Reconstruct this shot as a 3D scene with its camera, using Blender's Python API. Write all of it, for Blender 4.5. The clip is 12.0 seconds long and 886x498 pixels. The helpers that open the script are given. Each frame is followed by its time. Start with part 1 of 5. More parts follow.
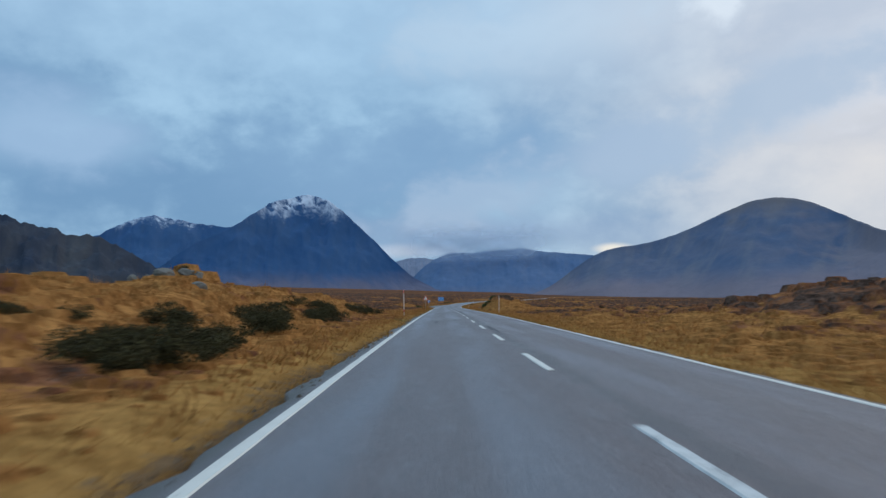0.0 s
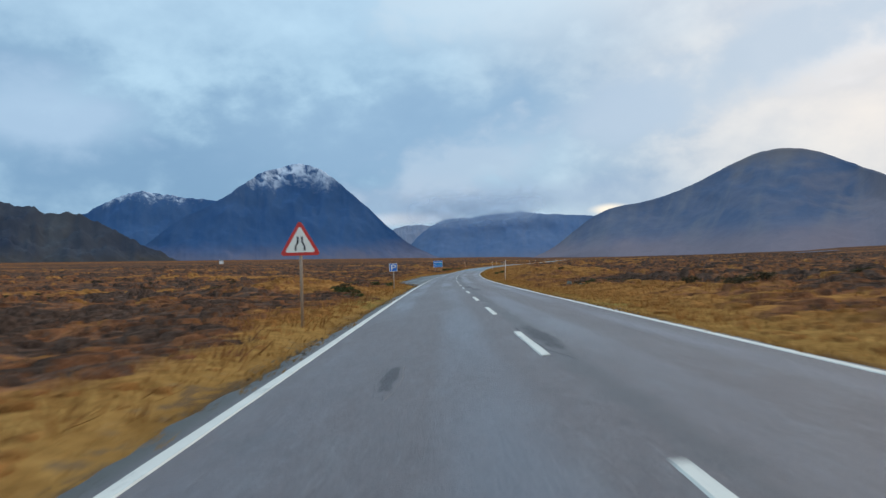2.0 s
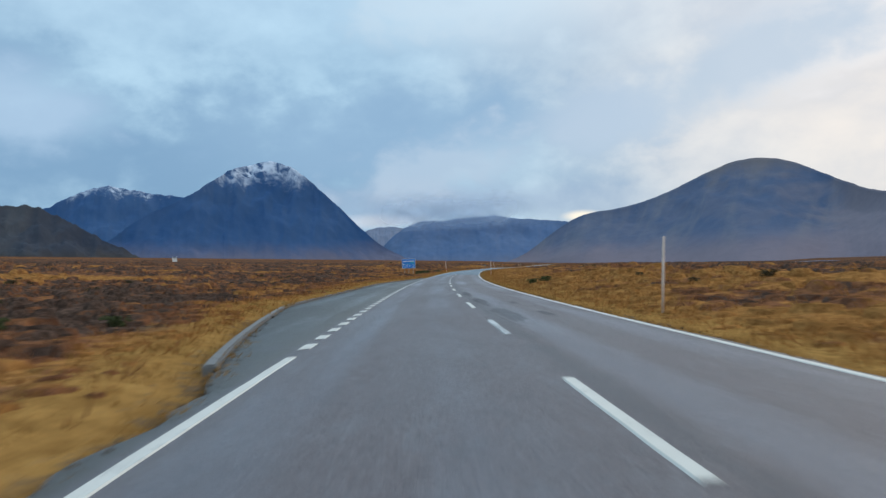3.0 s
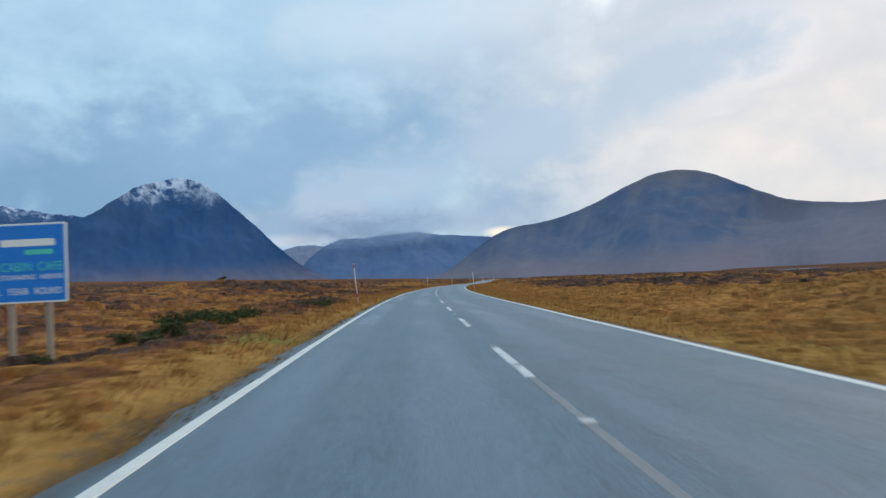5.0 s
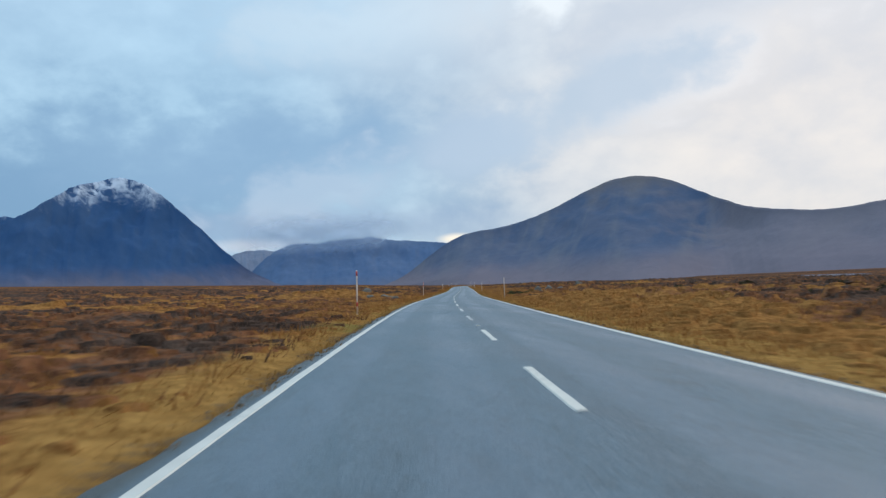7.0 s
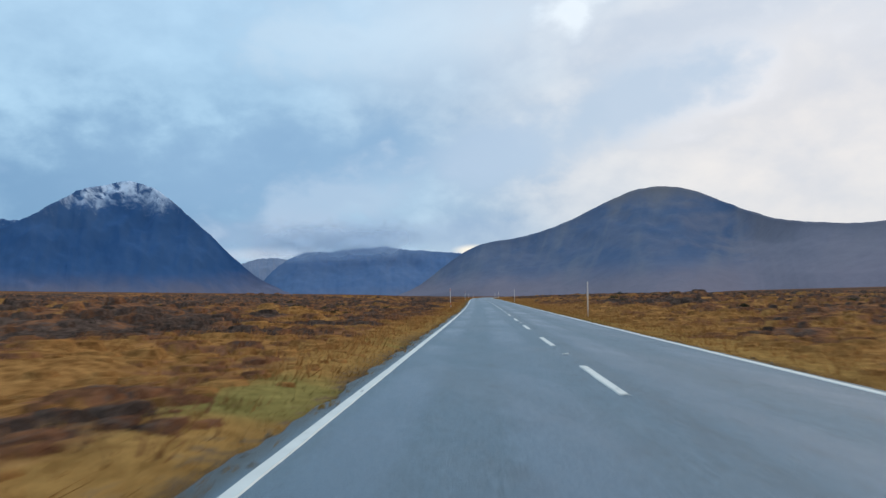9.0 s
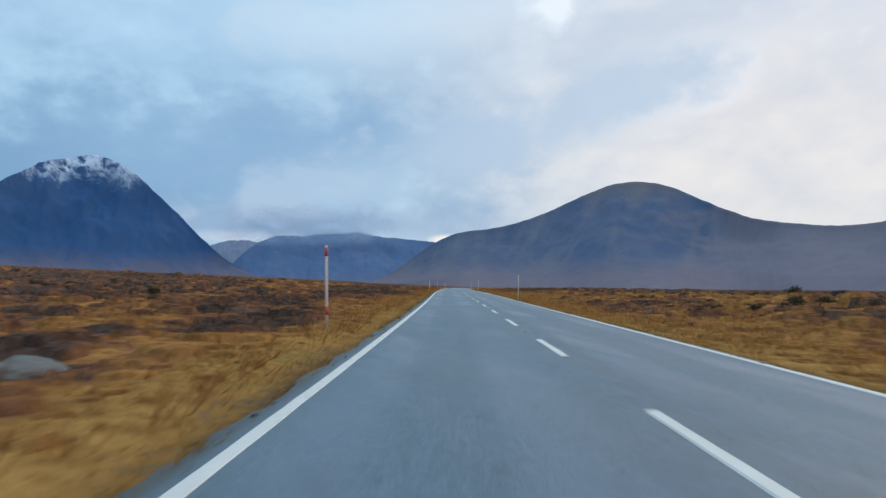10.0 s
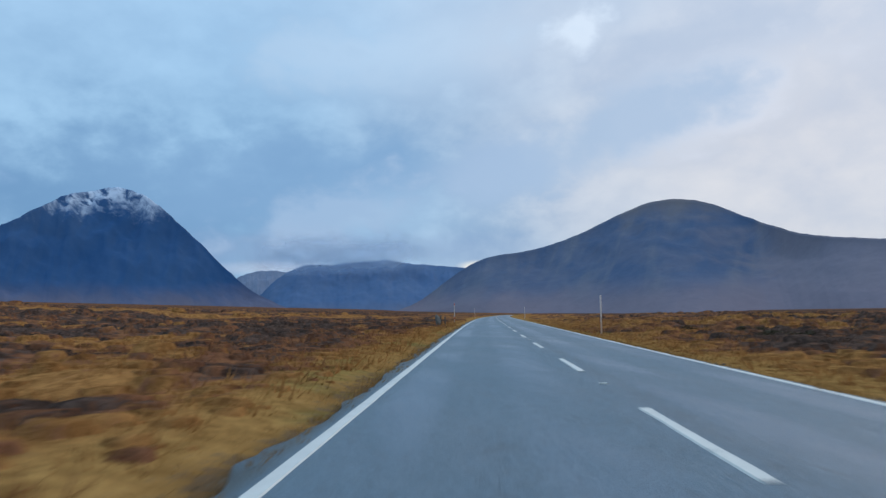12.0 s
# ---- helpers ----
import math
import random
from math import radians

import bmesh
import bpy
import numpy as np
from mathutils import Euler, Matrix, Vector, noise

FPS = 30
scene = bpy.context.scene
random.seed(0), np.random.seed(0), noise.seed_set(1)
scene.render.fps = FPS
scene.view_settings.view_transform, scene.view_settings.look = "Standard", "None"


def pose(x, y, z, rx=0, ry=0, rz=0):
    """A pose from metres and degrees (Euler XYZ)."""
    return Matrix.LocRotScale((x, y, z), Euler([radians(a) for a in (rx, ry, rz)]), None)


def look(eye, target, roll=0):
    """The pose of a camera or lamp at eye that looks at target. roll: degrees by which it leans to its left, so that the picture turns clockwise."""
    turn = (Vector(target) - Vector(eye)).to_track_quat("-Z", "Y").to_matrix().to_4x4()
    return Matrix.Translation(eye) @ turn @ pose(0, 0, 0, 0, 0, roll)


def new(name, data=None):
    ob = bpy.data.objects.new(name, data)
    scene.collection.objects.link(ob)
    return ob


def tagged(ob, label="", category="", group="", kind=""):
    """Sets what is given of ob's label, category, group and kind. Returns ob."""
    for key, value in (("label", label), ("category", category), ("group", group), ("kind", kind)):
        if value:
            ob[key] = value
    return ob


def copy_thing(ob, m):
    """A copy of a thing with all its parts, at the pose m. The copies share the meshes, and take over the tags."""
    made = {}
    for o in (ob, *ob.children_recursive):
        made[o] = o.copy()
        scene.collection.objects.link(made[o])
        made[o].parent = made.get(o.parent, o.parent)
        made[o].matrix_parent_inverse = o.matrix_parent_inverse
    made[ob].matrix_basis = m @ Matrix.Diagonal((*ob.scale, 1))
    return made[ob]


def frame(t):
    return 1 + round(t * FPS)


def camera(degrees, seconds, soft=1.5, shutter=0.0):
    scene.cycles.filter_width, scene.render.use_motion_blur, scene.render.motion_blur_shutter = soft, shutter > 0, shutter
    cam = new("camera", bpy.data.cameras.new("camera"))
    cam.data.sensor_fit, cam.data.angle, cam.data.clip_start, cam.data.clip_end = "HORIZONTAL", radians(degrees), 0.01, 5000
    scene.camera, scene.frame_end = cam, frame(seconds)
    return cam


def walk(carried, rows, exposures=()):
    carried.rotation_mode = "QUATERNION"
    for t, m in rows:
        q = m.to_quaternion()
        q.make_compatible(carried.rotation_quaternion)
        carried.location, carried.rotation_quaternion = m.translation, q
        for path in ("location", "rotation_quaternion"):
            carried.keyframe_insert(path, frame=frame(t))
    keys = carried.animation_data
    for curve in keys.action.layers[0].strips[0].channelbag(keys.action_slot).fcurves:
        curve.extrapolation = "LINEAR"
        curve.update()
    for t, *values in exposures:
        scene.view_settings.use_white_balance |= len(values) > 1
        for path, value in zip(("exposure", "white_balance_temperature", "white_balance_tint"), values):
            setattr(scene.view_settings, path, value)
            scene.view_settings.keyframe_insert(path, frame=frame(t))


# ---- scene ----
cam = camera(58.5, 12.0, soft=1.4, shutter=0.10)

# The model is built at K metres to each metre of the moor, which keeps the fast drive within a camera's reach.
K = 0.555
LANE = 3.42          # centre line to edge line
FALL = 0.062         # crossfall from the crown
EDGE = 3.80          # centre line to the asphalt's edge

PATH = [
    (0, -1.69, 0.17, 1.049, -0.75, 3.61, -0.57),
    (0.5, -1.47, 34.92, 0.975, -1.35, 3.24, -0.39),
    (1, -1.03, 69.08, 0.883, -1.43, 2.62, -1.05),
    (1.5, -0.30, 103.24, 0.647, -2.18, 2.31, -0.90),
    (2, 0.16, 137.31, 0.430, -0.86, 1.21, -2.70),
    (2.5, 0.31, 171.77, 0.190, -1.60, 1.21, -1.78),
    (3, 0.95, 205.08, -0.017, -2.85, 1.37, -1.56),
    (3.2, 1.43, 218.20, -0.072, -3.30, 1.75, -2.95),
    (3.6, 2.25, 244.48, -0.112, -4.46, 1.90, -2.92),
    (4, 3.48, 270.76, -0.143, -5.62, 2.04, -2.89),
    (4.4, 5.22, 297.00, -0.065, -6.79, 2.20, -2.87),
    (5, 8.69, 336.29, 0.105, -8.54, 2.42, -2.82),
    (5.5, 12.65, 368.71, 0.329, -8.59, 2.50, -3.68),
    (6, 16.23, 400.12, 0.371, -9.09, 2.77, -3.25),
    (6.5, 20.83, 431.02, 0.478, -11.08, 2.94, -2.92),
    (6.7, 22.90, 443.79, 0.505, -11.29, 2.81, -2.72),
    (7.1, 27.39, 469.67, 0.538, -12.12, 2.73, -2.53),
    (7.5, 32.30, 495.48, 0.571, -12.95, 2.65, -2.34),
    (7.9, 37.57, 521.23, 0.596, -13.78, 2.58, -2.15),
    (8.3, 43.18, 546.89, 0.500, -14.60, 2.50, -1.96),
    (8.5, 46.07, 559.08, 0.467, -15.01, 2.56, -1.60),
    (9, 53.93, 592.55, 0.499, -10.78, 3.60, -1.67),
    (9.5, 61.61, 625.99, 0.450, -10.75, 2.76, 1.48),
    (10, 69.83, 659.48, 0.565, -12.64, 2.80, 0.32),
    (10.5, 77.66, 692.74, 0.680, -13.61, 2.27, 0.74),
    (11, 85.18, 725.64, 0.878, -13.35, 2.14, 1.16),
    (11.5, 92.40, 757.46, 1.106, -12.43, 5.69, 2.34),
    (12, 99.73, 789.07, 1.259, -10.44, 4.74, -0.97),
]


def eye_pose(x, y, z, yaw, pitch, roll):
    eye = Vector((x, y, z)) * K
    a, b = radians(yaw), radians(pitch)
    ahead = Vector((-math.sin(a) * math.cos(b), math.cos(a) * math.cos(b), math.sin(b)))
    return look(eye, eye + ahead, roll)


walk(cam, [(t, eye_pose(*row)) for t, *row in PATH],
     exposures=[(0, -0.08, 6000, 10), (1.0, -0.02, 6150, 10), (1.5, 0.16, 6400, 10), (2.0, 0.18, 6500, 10), (3.2, 0.18, 6500, 10), (5.0, 0.16, 6400, 10), (8.5, 0.17, 6350, 10),
                (9.5, 0.12, 6150, 10), (10.5, 0.14, 6250, 10), (11.0, 0.12, 6250, 10), (11.5, -0.29, 5720, 10), (12.0, -0.06, 5740, 10)])


# ---- node helpers ----
def material(name):
    m = bpy.data.materials.new(name)
    m.use_nodes = True
    nt = m.node_tree
    return m, nt, nt.nodes["Principled BSDF"]


def node(nt, kind, **values):
    n = nt.nodes.new(kind)
    for key, value in values.items():
        if key in n.inputs:
            n.inputs[key].default_value = value
    return n


def math_node(nt, op, a, b=None, c=None, clamp=False):
    n = nt.nodes.new("ShaderNodeMath")
    n.operation, n.use_clamp = op, clamp
    for i, v in enumerate((a, b, c)):
        if v is None:
            continue
        if isinstance(v, (int, float)):
            n.inputs[i].default_value = v
        else:
            nt.links.new(v, n.inputs[i])
    return n.outputs[0]


def smooth_node(nt, value, low, high, to_low=0.0, to_high=1.0):
    n = nt.nodes.new("ShaderNodeMapRange")
    n.interpolation_type = "SMOOTHSTEP"
    nt.links.new(value, n.inputs["Value"])
    for key, v in (("From Min", low), ("From Max", high), ("To Min", to_low), ("To Max", to_high)):
        n.inputs[key].default_value = v
    return n.outputs["Result"]


def mix(nt, fac, a, b, blend="MIX"):
    n = nt.nodes.new("ShaderNodeMix")
    n.data_type, n.blend_type = "RGBA", blend
    for socket, v in ((n.inputs[0], fac), (n.inputs[6], a), (n.inputs[7], b)):
        if isinstance(v, (int, float)):
            socket.default_value = v
        elif isinstance(v, tuple):
            socket.default_value = (*v, 1)
        else:
            nt.links.new(v, socket)
    return n.outputs[2]


def noise_node(nt, vector, scale, detail=4.0, rough=0.55, distort=0.0):
    n = nt.nodes.new("ShaderNodeTexNoise")
    n.inputs["Scale"].default_value, n.inputs["Detail"].default_value = scale, detail
    n.inputs["Roughness"].default_value, n.inputs["Distortion"].default_value = rough, distort
    if vector is not None:
        nt.links.new(vector, n.inputs["Vector"])
    return n.outputs["Fac"]


def stretch(nt, vector, x, y, z):
    n = nt.nodes.new("ShaderNodeMapping")
    nt.links.new(vector, n.inputs["Vector"])
    n.inputs["Scale"].default_value = (x, y, z)
    return n.outputs["Vector"]


def bump(nt, bsdf, height, strength, distance):
    n = nt.nodes.new("ShaderNodeBump")
    n.inputs["Strength"].default_value, n.inputs["Distance"].default_value = strength, distance
    nt.links.new(height, n.inputs["Height"])
    nt.links.new(n.outputs[0], bsdf.inputs["Normal"])


def place_of(nt):
    return nt.nodes.new("ShaderNodeNewGeometry").outputs["Position"]


# ---- sky and sun ----
SUN_EL, SUN_AZ = 24.0, 62.0      # degrees; azimuth to the right of +y


def build_world():
    world = bpy.data.worlds.new("overcast_sky")
    scene.world = world
    world.use_nodes = True
    nt = world.node_tree
    back = nt.nodes["Background"]
    way = nt.nodes.new("ShaderNodeTexCoord").outputs["Generated"]
    xyz = nt.nodes.new("ShaderNodeSeparateXYZ")
    nt.links.new(way, xyz.inputs[0])
    x, y, z = xyz.outputs
    sky = nt.nodes.new("ShaderNodeTexSky")
    sky.sky_type, sky.sun_disc = "NISHITA", False
    sky.sun_elevation, sky.sun_rotation = radians(SUN_EL), radians(SUN_AZ)
    clear = mix(nt, 1.0, sky.outputs[0], (0.12, 0.12, 0.12), "MULTIPLY")

    # three sizes of cloud
    flat = stretch(nt, way, 1.0, 1.0, 1.6)
    big = noise_node(nt, flat, 2.2, 2, 0.5)
    mid = noise_node(nt, stretch(nt, way, 1.0, 1.0, 1.5), 5.5, 5, 0.5, 0.3)
    fine = noise_node(nt, stretch(nt, way, 1.0, 1.0, 1.5), 19.0, 6, 0.55, 0.1)
    wisp = math_node(nt, "SUBTRACT", math_node(nt, "ADD", math_node(nt, "MULTIPLY", mid, 0.62), math_node(nt, "MULTIPLY", fine, 0.38)), 0.5)
    shape = math_node(nt, "ADD", math_node(nt, "MULTIPLY", big, 0.42), math_node(nt, "ADD", math_node(nt, "MULTIPLY", wisp, 0.95), 0.29))
    light = smooth_node(nt, shape, 0.26, 0.76)

    def bank_of_cloud(x0, z0, wide, tall, lean=0.0, torn=5.0):
        """A soft, torn patch round one direction of the sky, 0 to 1."""
        dx = math_node(nt, "DIVIDE", math_node(nt, "SUBTRACT", x, x0), wide)
        dz = math_node(nt, "DIVIDE", math_node(nt, "SUBTRACT", math_node(nt, "SUBTRACT", z, z0), math_node(nt, "MULTIPLY", math_node(nt, "SUBTRACT", x, x0), lean)), tall)
        d = math_node(nt, "SQRT", math_node(nt, "ADD", math_node(nt, "MULTIPLY", dx, dx), math_node(nt, "MULTIPLY", dz, dz)))
        d = math_node(nt, "ADD", d, math_node(nt, "MULTIPLY", wisp, torn))
        ahead = math_node(nt, "GREATER_THAN", y, 0.0)
        return math_node(nt, "MULTIPLY", smooth_node(nt, d, 1.5, 0.2), ahead)

    warm = smooth_node(nt, math_node(nt, "ADD", x, math_node(nt, "MULTIPLY", math_node(nt, "SUBTRACT", big, 0.5), 0.5)), -0.10, 0.62)
    thick = mix(nt, warm, (0.22, 0.38, 0.55), (0.57, 0.59, 0.635))
    thin = mix(nt, warm, (0.45, 0.655, 0.81), (0.81, 0.755, 0.705))
    cloud = mix(nt, light, thick, thin)
    high = smooth_node(nt, z, 0.20, 0.36)
    cloud = mix(nt, math_node(nt, "MULTIPLY", high, 0.5), cloud, mix(nt, warm, (0.50, 0.69, 0.85), (0.77, 0.77, 0.78)))
    for x0, z0, wide, tall, lean, torn, amount, colour in (
            (-0.38, 0.140, 0.46, 0.085, 0.0, 3.5, 0.88, (0.175, 0.32, 0.50)),
            (-0.02, 0.170, 0.24, 0.060, 0.0, 4.0, 0.65, (0.28, 0.44, 0.62)),
            (0.06, 0.082, 0.20, 0.024, 0.0, 2.5, 0.75, (0.31, 0.42, 0.58)),
            (0.085, 0.126, 0.10, 0.030, 0.15, 7.0, 0.50, (0.52, 0.62, 0.73)),
            (-0.42, 0.185, 0.10, 0.040, 0.0, 4.0, 0.55, (0.50, 0.66, 0.83)),
            (0.46, 0.310, 0.16, 0.036, 0.1, 4.0, 0.55, (0.50, 0.57, 0.66)),
            (0.47, 0.246, 0.10, 0.044, 0.3, 7.0, 0.55, (0.92, 0.87, 0.83)),
            (0.35, 0.212, 0.16, 0.044, 0.34, 4.0, 0.80, (0.43, 0.54, 0.66)),
            (0.25, 0.185, 0.07, 0.036, 0.2, 4.0, 0.50, (0.44, 0.55, 0.68)),
            (0.335, 0.337, 0.028, 0.026, 0.3, 9.0, 0.60, (0.93, 0.98, 0.99)),
            (0.10, 0.320, 0.14, 0.034, 0.1, 7.0, 0.40, (0.66, 0.78, 0.86)),
            (-0.03, 0.060, 0.06, 0.009, 0.0, 1.5, 0.70, (0.62, 0.66, 0.74)),
            (0.222, 0.060, 0.020, 0.006, 0.0, 1.5, 0.90, (1.0, 0.90, 0.74))):
        cloud = mix(nt, math_node(nt, "MULTIPLY", bank_of_cloud(x0, z0, wide, tall, lean, torn), amount), cloud, colour)
    cloud = mix(nt, 0.05, cloud, clear)
    nt.links.new(cloud, back.inputs["Color"])
    # an overcast sky is brightest overhead
    nt.links.new(smooth_node(nt, z, 0.36, 0.80, 1.0, 2.0), back.inputs["Strength"])


build_world()
sun = new("sun", bpy.data.lights.new("sun", "SUN"))
sun.data.energy, sun.data.angle, sun.data.color = 0.45, radians(14), (1.0, 0.93, 0.84)
sun.matrix_world = look((0, 0, 0), (-math.sin(radians(SUN_AZ)) * math.cos(radians(SUN_EL)),
                                    -math.cos(radians(SUN_AZ)) * math.cos(radians(SUN_EL)), -math.sin(radians(SUN_EL))))
sun.location = (60, 60, 120)


# ---- materials ----
def mat_asphalt(name="asphalt", wet=False):
    m, nt, b = material(name)
    p = place_of(nt)
    grit = noise_node(nt, p, 70.0, 3, 0.7)
    chips = noise_node(nt, p, 24.0, 4, 0.75)
    patch = noise_node(nt, stretch(nt, p, 1.0, 0.15, 1.0), 0.9, 5, 0.6)
    attr = nt.nodes.new("ShaderNodeAttribute")
    attr.attribute_name = "lane"          # x: lateral place over 4 m, y: 0 old surface, 1 newer
    sep = nt.nodes.new("ShaderNodeSeparateXYZ")
    nt.links.new(attr.outputs["Vector"], sep.inputs[0])
    lateral, age = sep.outputs[0], sep.outputs[1]
    old = mix(nt, smooth_node(nt, grit, 0.3, 0.7), (0.050, 0.043, 0.047), (0.124, 0.108, 0.112))
    fresh = mix(nt, smooth_node(nt, grit, 0.3, 0.7), (0.044, 0.068, 0.084), (0.108, 0.152, 0.178))
    col = mix(nt, age, old, fresh)
    col = mix(nt, smooth_node(nt, patch, 0.35, 0.75, 0.0, 0.35), col, (0.07, 0.072, 0.078))
    worn = noise_node(nt, stretch(nt, p, 1.0, 0.35, 1.0), 4.5, 7, 0.72)
    col = mix(nt, smooth_node(nt, worn, 0.50, 0.72, 0.0, 0.35), col, (0.140, 0.162, 0.178))
    col = mix(nt, smooth_node(nt, worn, 0.48, 0.30, 0.0, 0.45), col, (0.048, 0.050, 0.056))
    col = mix(nt, smooth_node(nt, chips, 0.56, 0.64, 0.0, 0.55), col, (0.165, 0.188, 0.204))
    col = mix(nt, smooth_node(nt, chips, 0.45, 0.36, 0.0, 0.65), col, (0.028, 0.029, 0.033))
    seam = math_node(nt, "ADD", math_node(nt, "ABSOLUTE", math_node(nt, "SUBTRACT", lateral, 0.06)), math_node(nt, "MULTIPLY", math_node(nt, "SUBTRACT", noise_node(nt, p, 1.4, 5, 0.7), 0.5), 0.22))
    col = mix(nt, math_node(nt, "MULTIPLY", smooth_node(nt, seam, 0.07, 0.0), math_node(nt, "SUBTRACT", 0.75, math_node(nt, "MULTIPLY", age, 0.55))), col, (0.050, 0.052, 0.058))
    # wheel tracks, polished by traffic; a bluish sky sheen is mixed into their colour
    tracks = math_node(nt, "ABSOLUTE", math_node(nt, "SINE", math_node(nt, "MULTIPLY", lateral, 6.9)))
    wear_sheen = math_node(nt, "MULTIPLY", smooth_node(nt, tracks, 0.55, 1.0), smooth_node(nt, noise_node(nt, stretch(nt, p, 1, 0.1, 1), 1.2, 3), 0.3, 0.7))
    col = mix(nt, math_node(nt, "MULTIPLY", wear_sheen, 0.42), col, (0.105, 0.130, 0.165))
    dirt = smooth_node(nt, math_node(nt, "ABSOLUTE", lateral), 0.865, 0.93)
    col = mix(nt, math_node(nt, "MULTIPLY", dirt, smooth_node(nt, noise_node(nt, p, 2.2, 5), 0.12, 0.5)), col, (0.062, 0.058, 0.048))
    rough = math_node(nt, "SUBTRACT", smooth_node(nt, patch, 0.3, 0.8, 0.60, 0.48), math_node(nt, "MULTIPLY", wear_sheen, 0.12))
    if wet:
        # z of the lane attribute: 1 in the middle of a damp spot, 0 at its rim
        torn = math_node(nt, "ADD", sep.outputs[2], math_node(nt, "MULTIPLY", math_node(nt, "SUBTRACT", noise_node(nt, p, 2.6, 7, 0.74), 0.5), 2.4))
        soaked = smooth_node(nt, torn, 0.20, 0.80, 0.0, 0.62)
        col = mix(nt, soaked, col, mix(nt, grit, (0.010, 0.012, 0.016), (0.040, 0.046, 0.056)))
        rough = math_node(nt, "ADD", rough, math_node(nt, "MULTIPLY", soaked, 0.10))
        nt.links.new(smooth_node(nt, soaked, 0.0, 1.0, 0.5, 0.2), b.inputs["Specular IOR Level"])
    col = mix(nt, 1.0, col, mix(nt, age, (1.07, 0.99, 0.97), (0.88, 1.0, 1.07)), "MULTIPLY")
    nt.links.new(col, b.inputs["Base Color"])
    nt.links.new(rough, b.inputs["Roughness"])
    bump(nt, b, math_node(nt, "ADD", grit, chips), 0.8, 0.012)
    return m


def mat_paint(name, colour, under=(0.11, 0.115, 0.12), worn=0.5, rough=0.55):
    m, nt, b = material(name)
    p = place_of(nt)
    chips = noise_node(nt, p, 16.0, 6, 0.72)
    big = noise_node(nt, p, 0.9, 3)
    gone = smooth_node(nt, math_node(nt, "ADD", math_node(nt, "MULTIPLY", chips, 0.65), math_node(nt, "MULTIPLY", big, 0.35)), worn + 0.02, worn + 0.12)
    dirty = mix(nt, noise_node(nt, p, 5.0, 4), colour, tuple(c * 0.72 for c in colour))
    nt.links.new(mix(nt, gone, dirty, under), b.inputs["Base Color"])
    b.inputs["Roughness"].default_value = rough
    bump(nt, b, chips, 0.2, 0.003)
    return m


def mat_plain(name, colour, rough=0.5, metal=0.0, vary=0.18, scale=9.0, dirt=(0.12, 0.11, 0.09), grime=0.25):
    m, nt, b = material(name)
    p = place_of(nt)
    n = noise_node(nt, p, scale, 5, 0.6)
    col = mix(nt, n, tuple(c * (1 - vary) for c in colour), tuple(min(1, c * (1 + vary)) for c in colour))
    col = mix(nt, math_node(nt, "MULTIPLY", smooth_node(nt, noise_node(nt, p, scale * 0.4, 6, 0.7), 0.5, 0.72), grime), col, dirt)
    nt.links.new(col, b.inputs["Base Color"])
    b.inputs["Roughness"].default_value, b.inputs["Metallic"].default_value = rough, metal
    bump(nt, b, n, 0.15, 0.004)
    return m


GOLD = ((0.148, 0.065, 0.020), (0.370, 0.179, 0.057))
RUST = ((0.086, 0.038, 0.021), (0.242, 0.106, 0.050))
DARK = ((0.034, 0.023, 0.018), (0.120, 0.076, 0.056))


def patchwork(nt, p, growth):
    """The growth broken up at three sizes, from drifts of a few metres to single tufts, and a share of light and dark leaves."""
    drift = math_node(nt, "SUBTRACT", noise_node(nt, p, 0.42, 3, 0.55), 0.5)
    tuft = math_node(nt, "SUBTRACT", noise_node(nt, p, 1.7, 3, 0.6), 0.5)
    fleck = math_node(nt, "SUBTRACT", noise_node(nt, p, 6.0, 5, 0.7), 0.5)
    torn = growth
    for part_of, amount in ((drift, 1.1), (tuft, 1.3), (fleck, 1.0)):
        torn = math_node(nt, "ADD", torn, math_node(nt, "MULTIPLY", part_of, amount))
    light = math_node(nt, "ADD", 0.40, math_node(nt, "ADD", math_node(nt, "MULTIPLY", fleck, 3.0), math_node(nt, "MULTIPLY", tuft, -1.2)), clamp=True)
    return torn, light, fleck


def growth_colour(nt, growth, light):
    """Golden grass below, rusty deer grass in the middle, dark heather at the top of the growth scale."""
    col = mix(nt, smooth_node(nt, growth, 0.30, 0.52), mix(nt, light, *GOLD), mix(nt, light, *RUST))
    return mix(nt, smooth_node(nt, growth, 0.60, 0.80), col, mix(nt, light, *DARK))


def cover_of(nt):
    attr = nt.nodes.new("ShaderNodeAttribute")
    attr.attribute_name = "cover"         # x: growth, y: roadside verge, z: bare gravel
    sep = nt.nodes.new("ShaderNodeSeparateXYZ")
    nt.links.new(attr.outputs["Vector"], sep.inputs[0])
    return sep.outputs


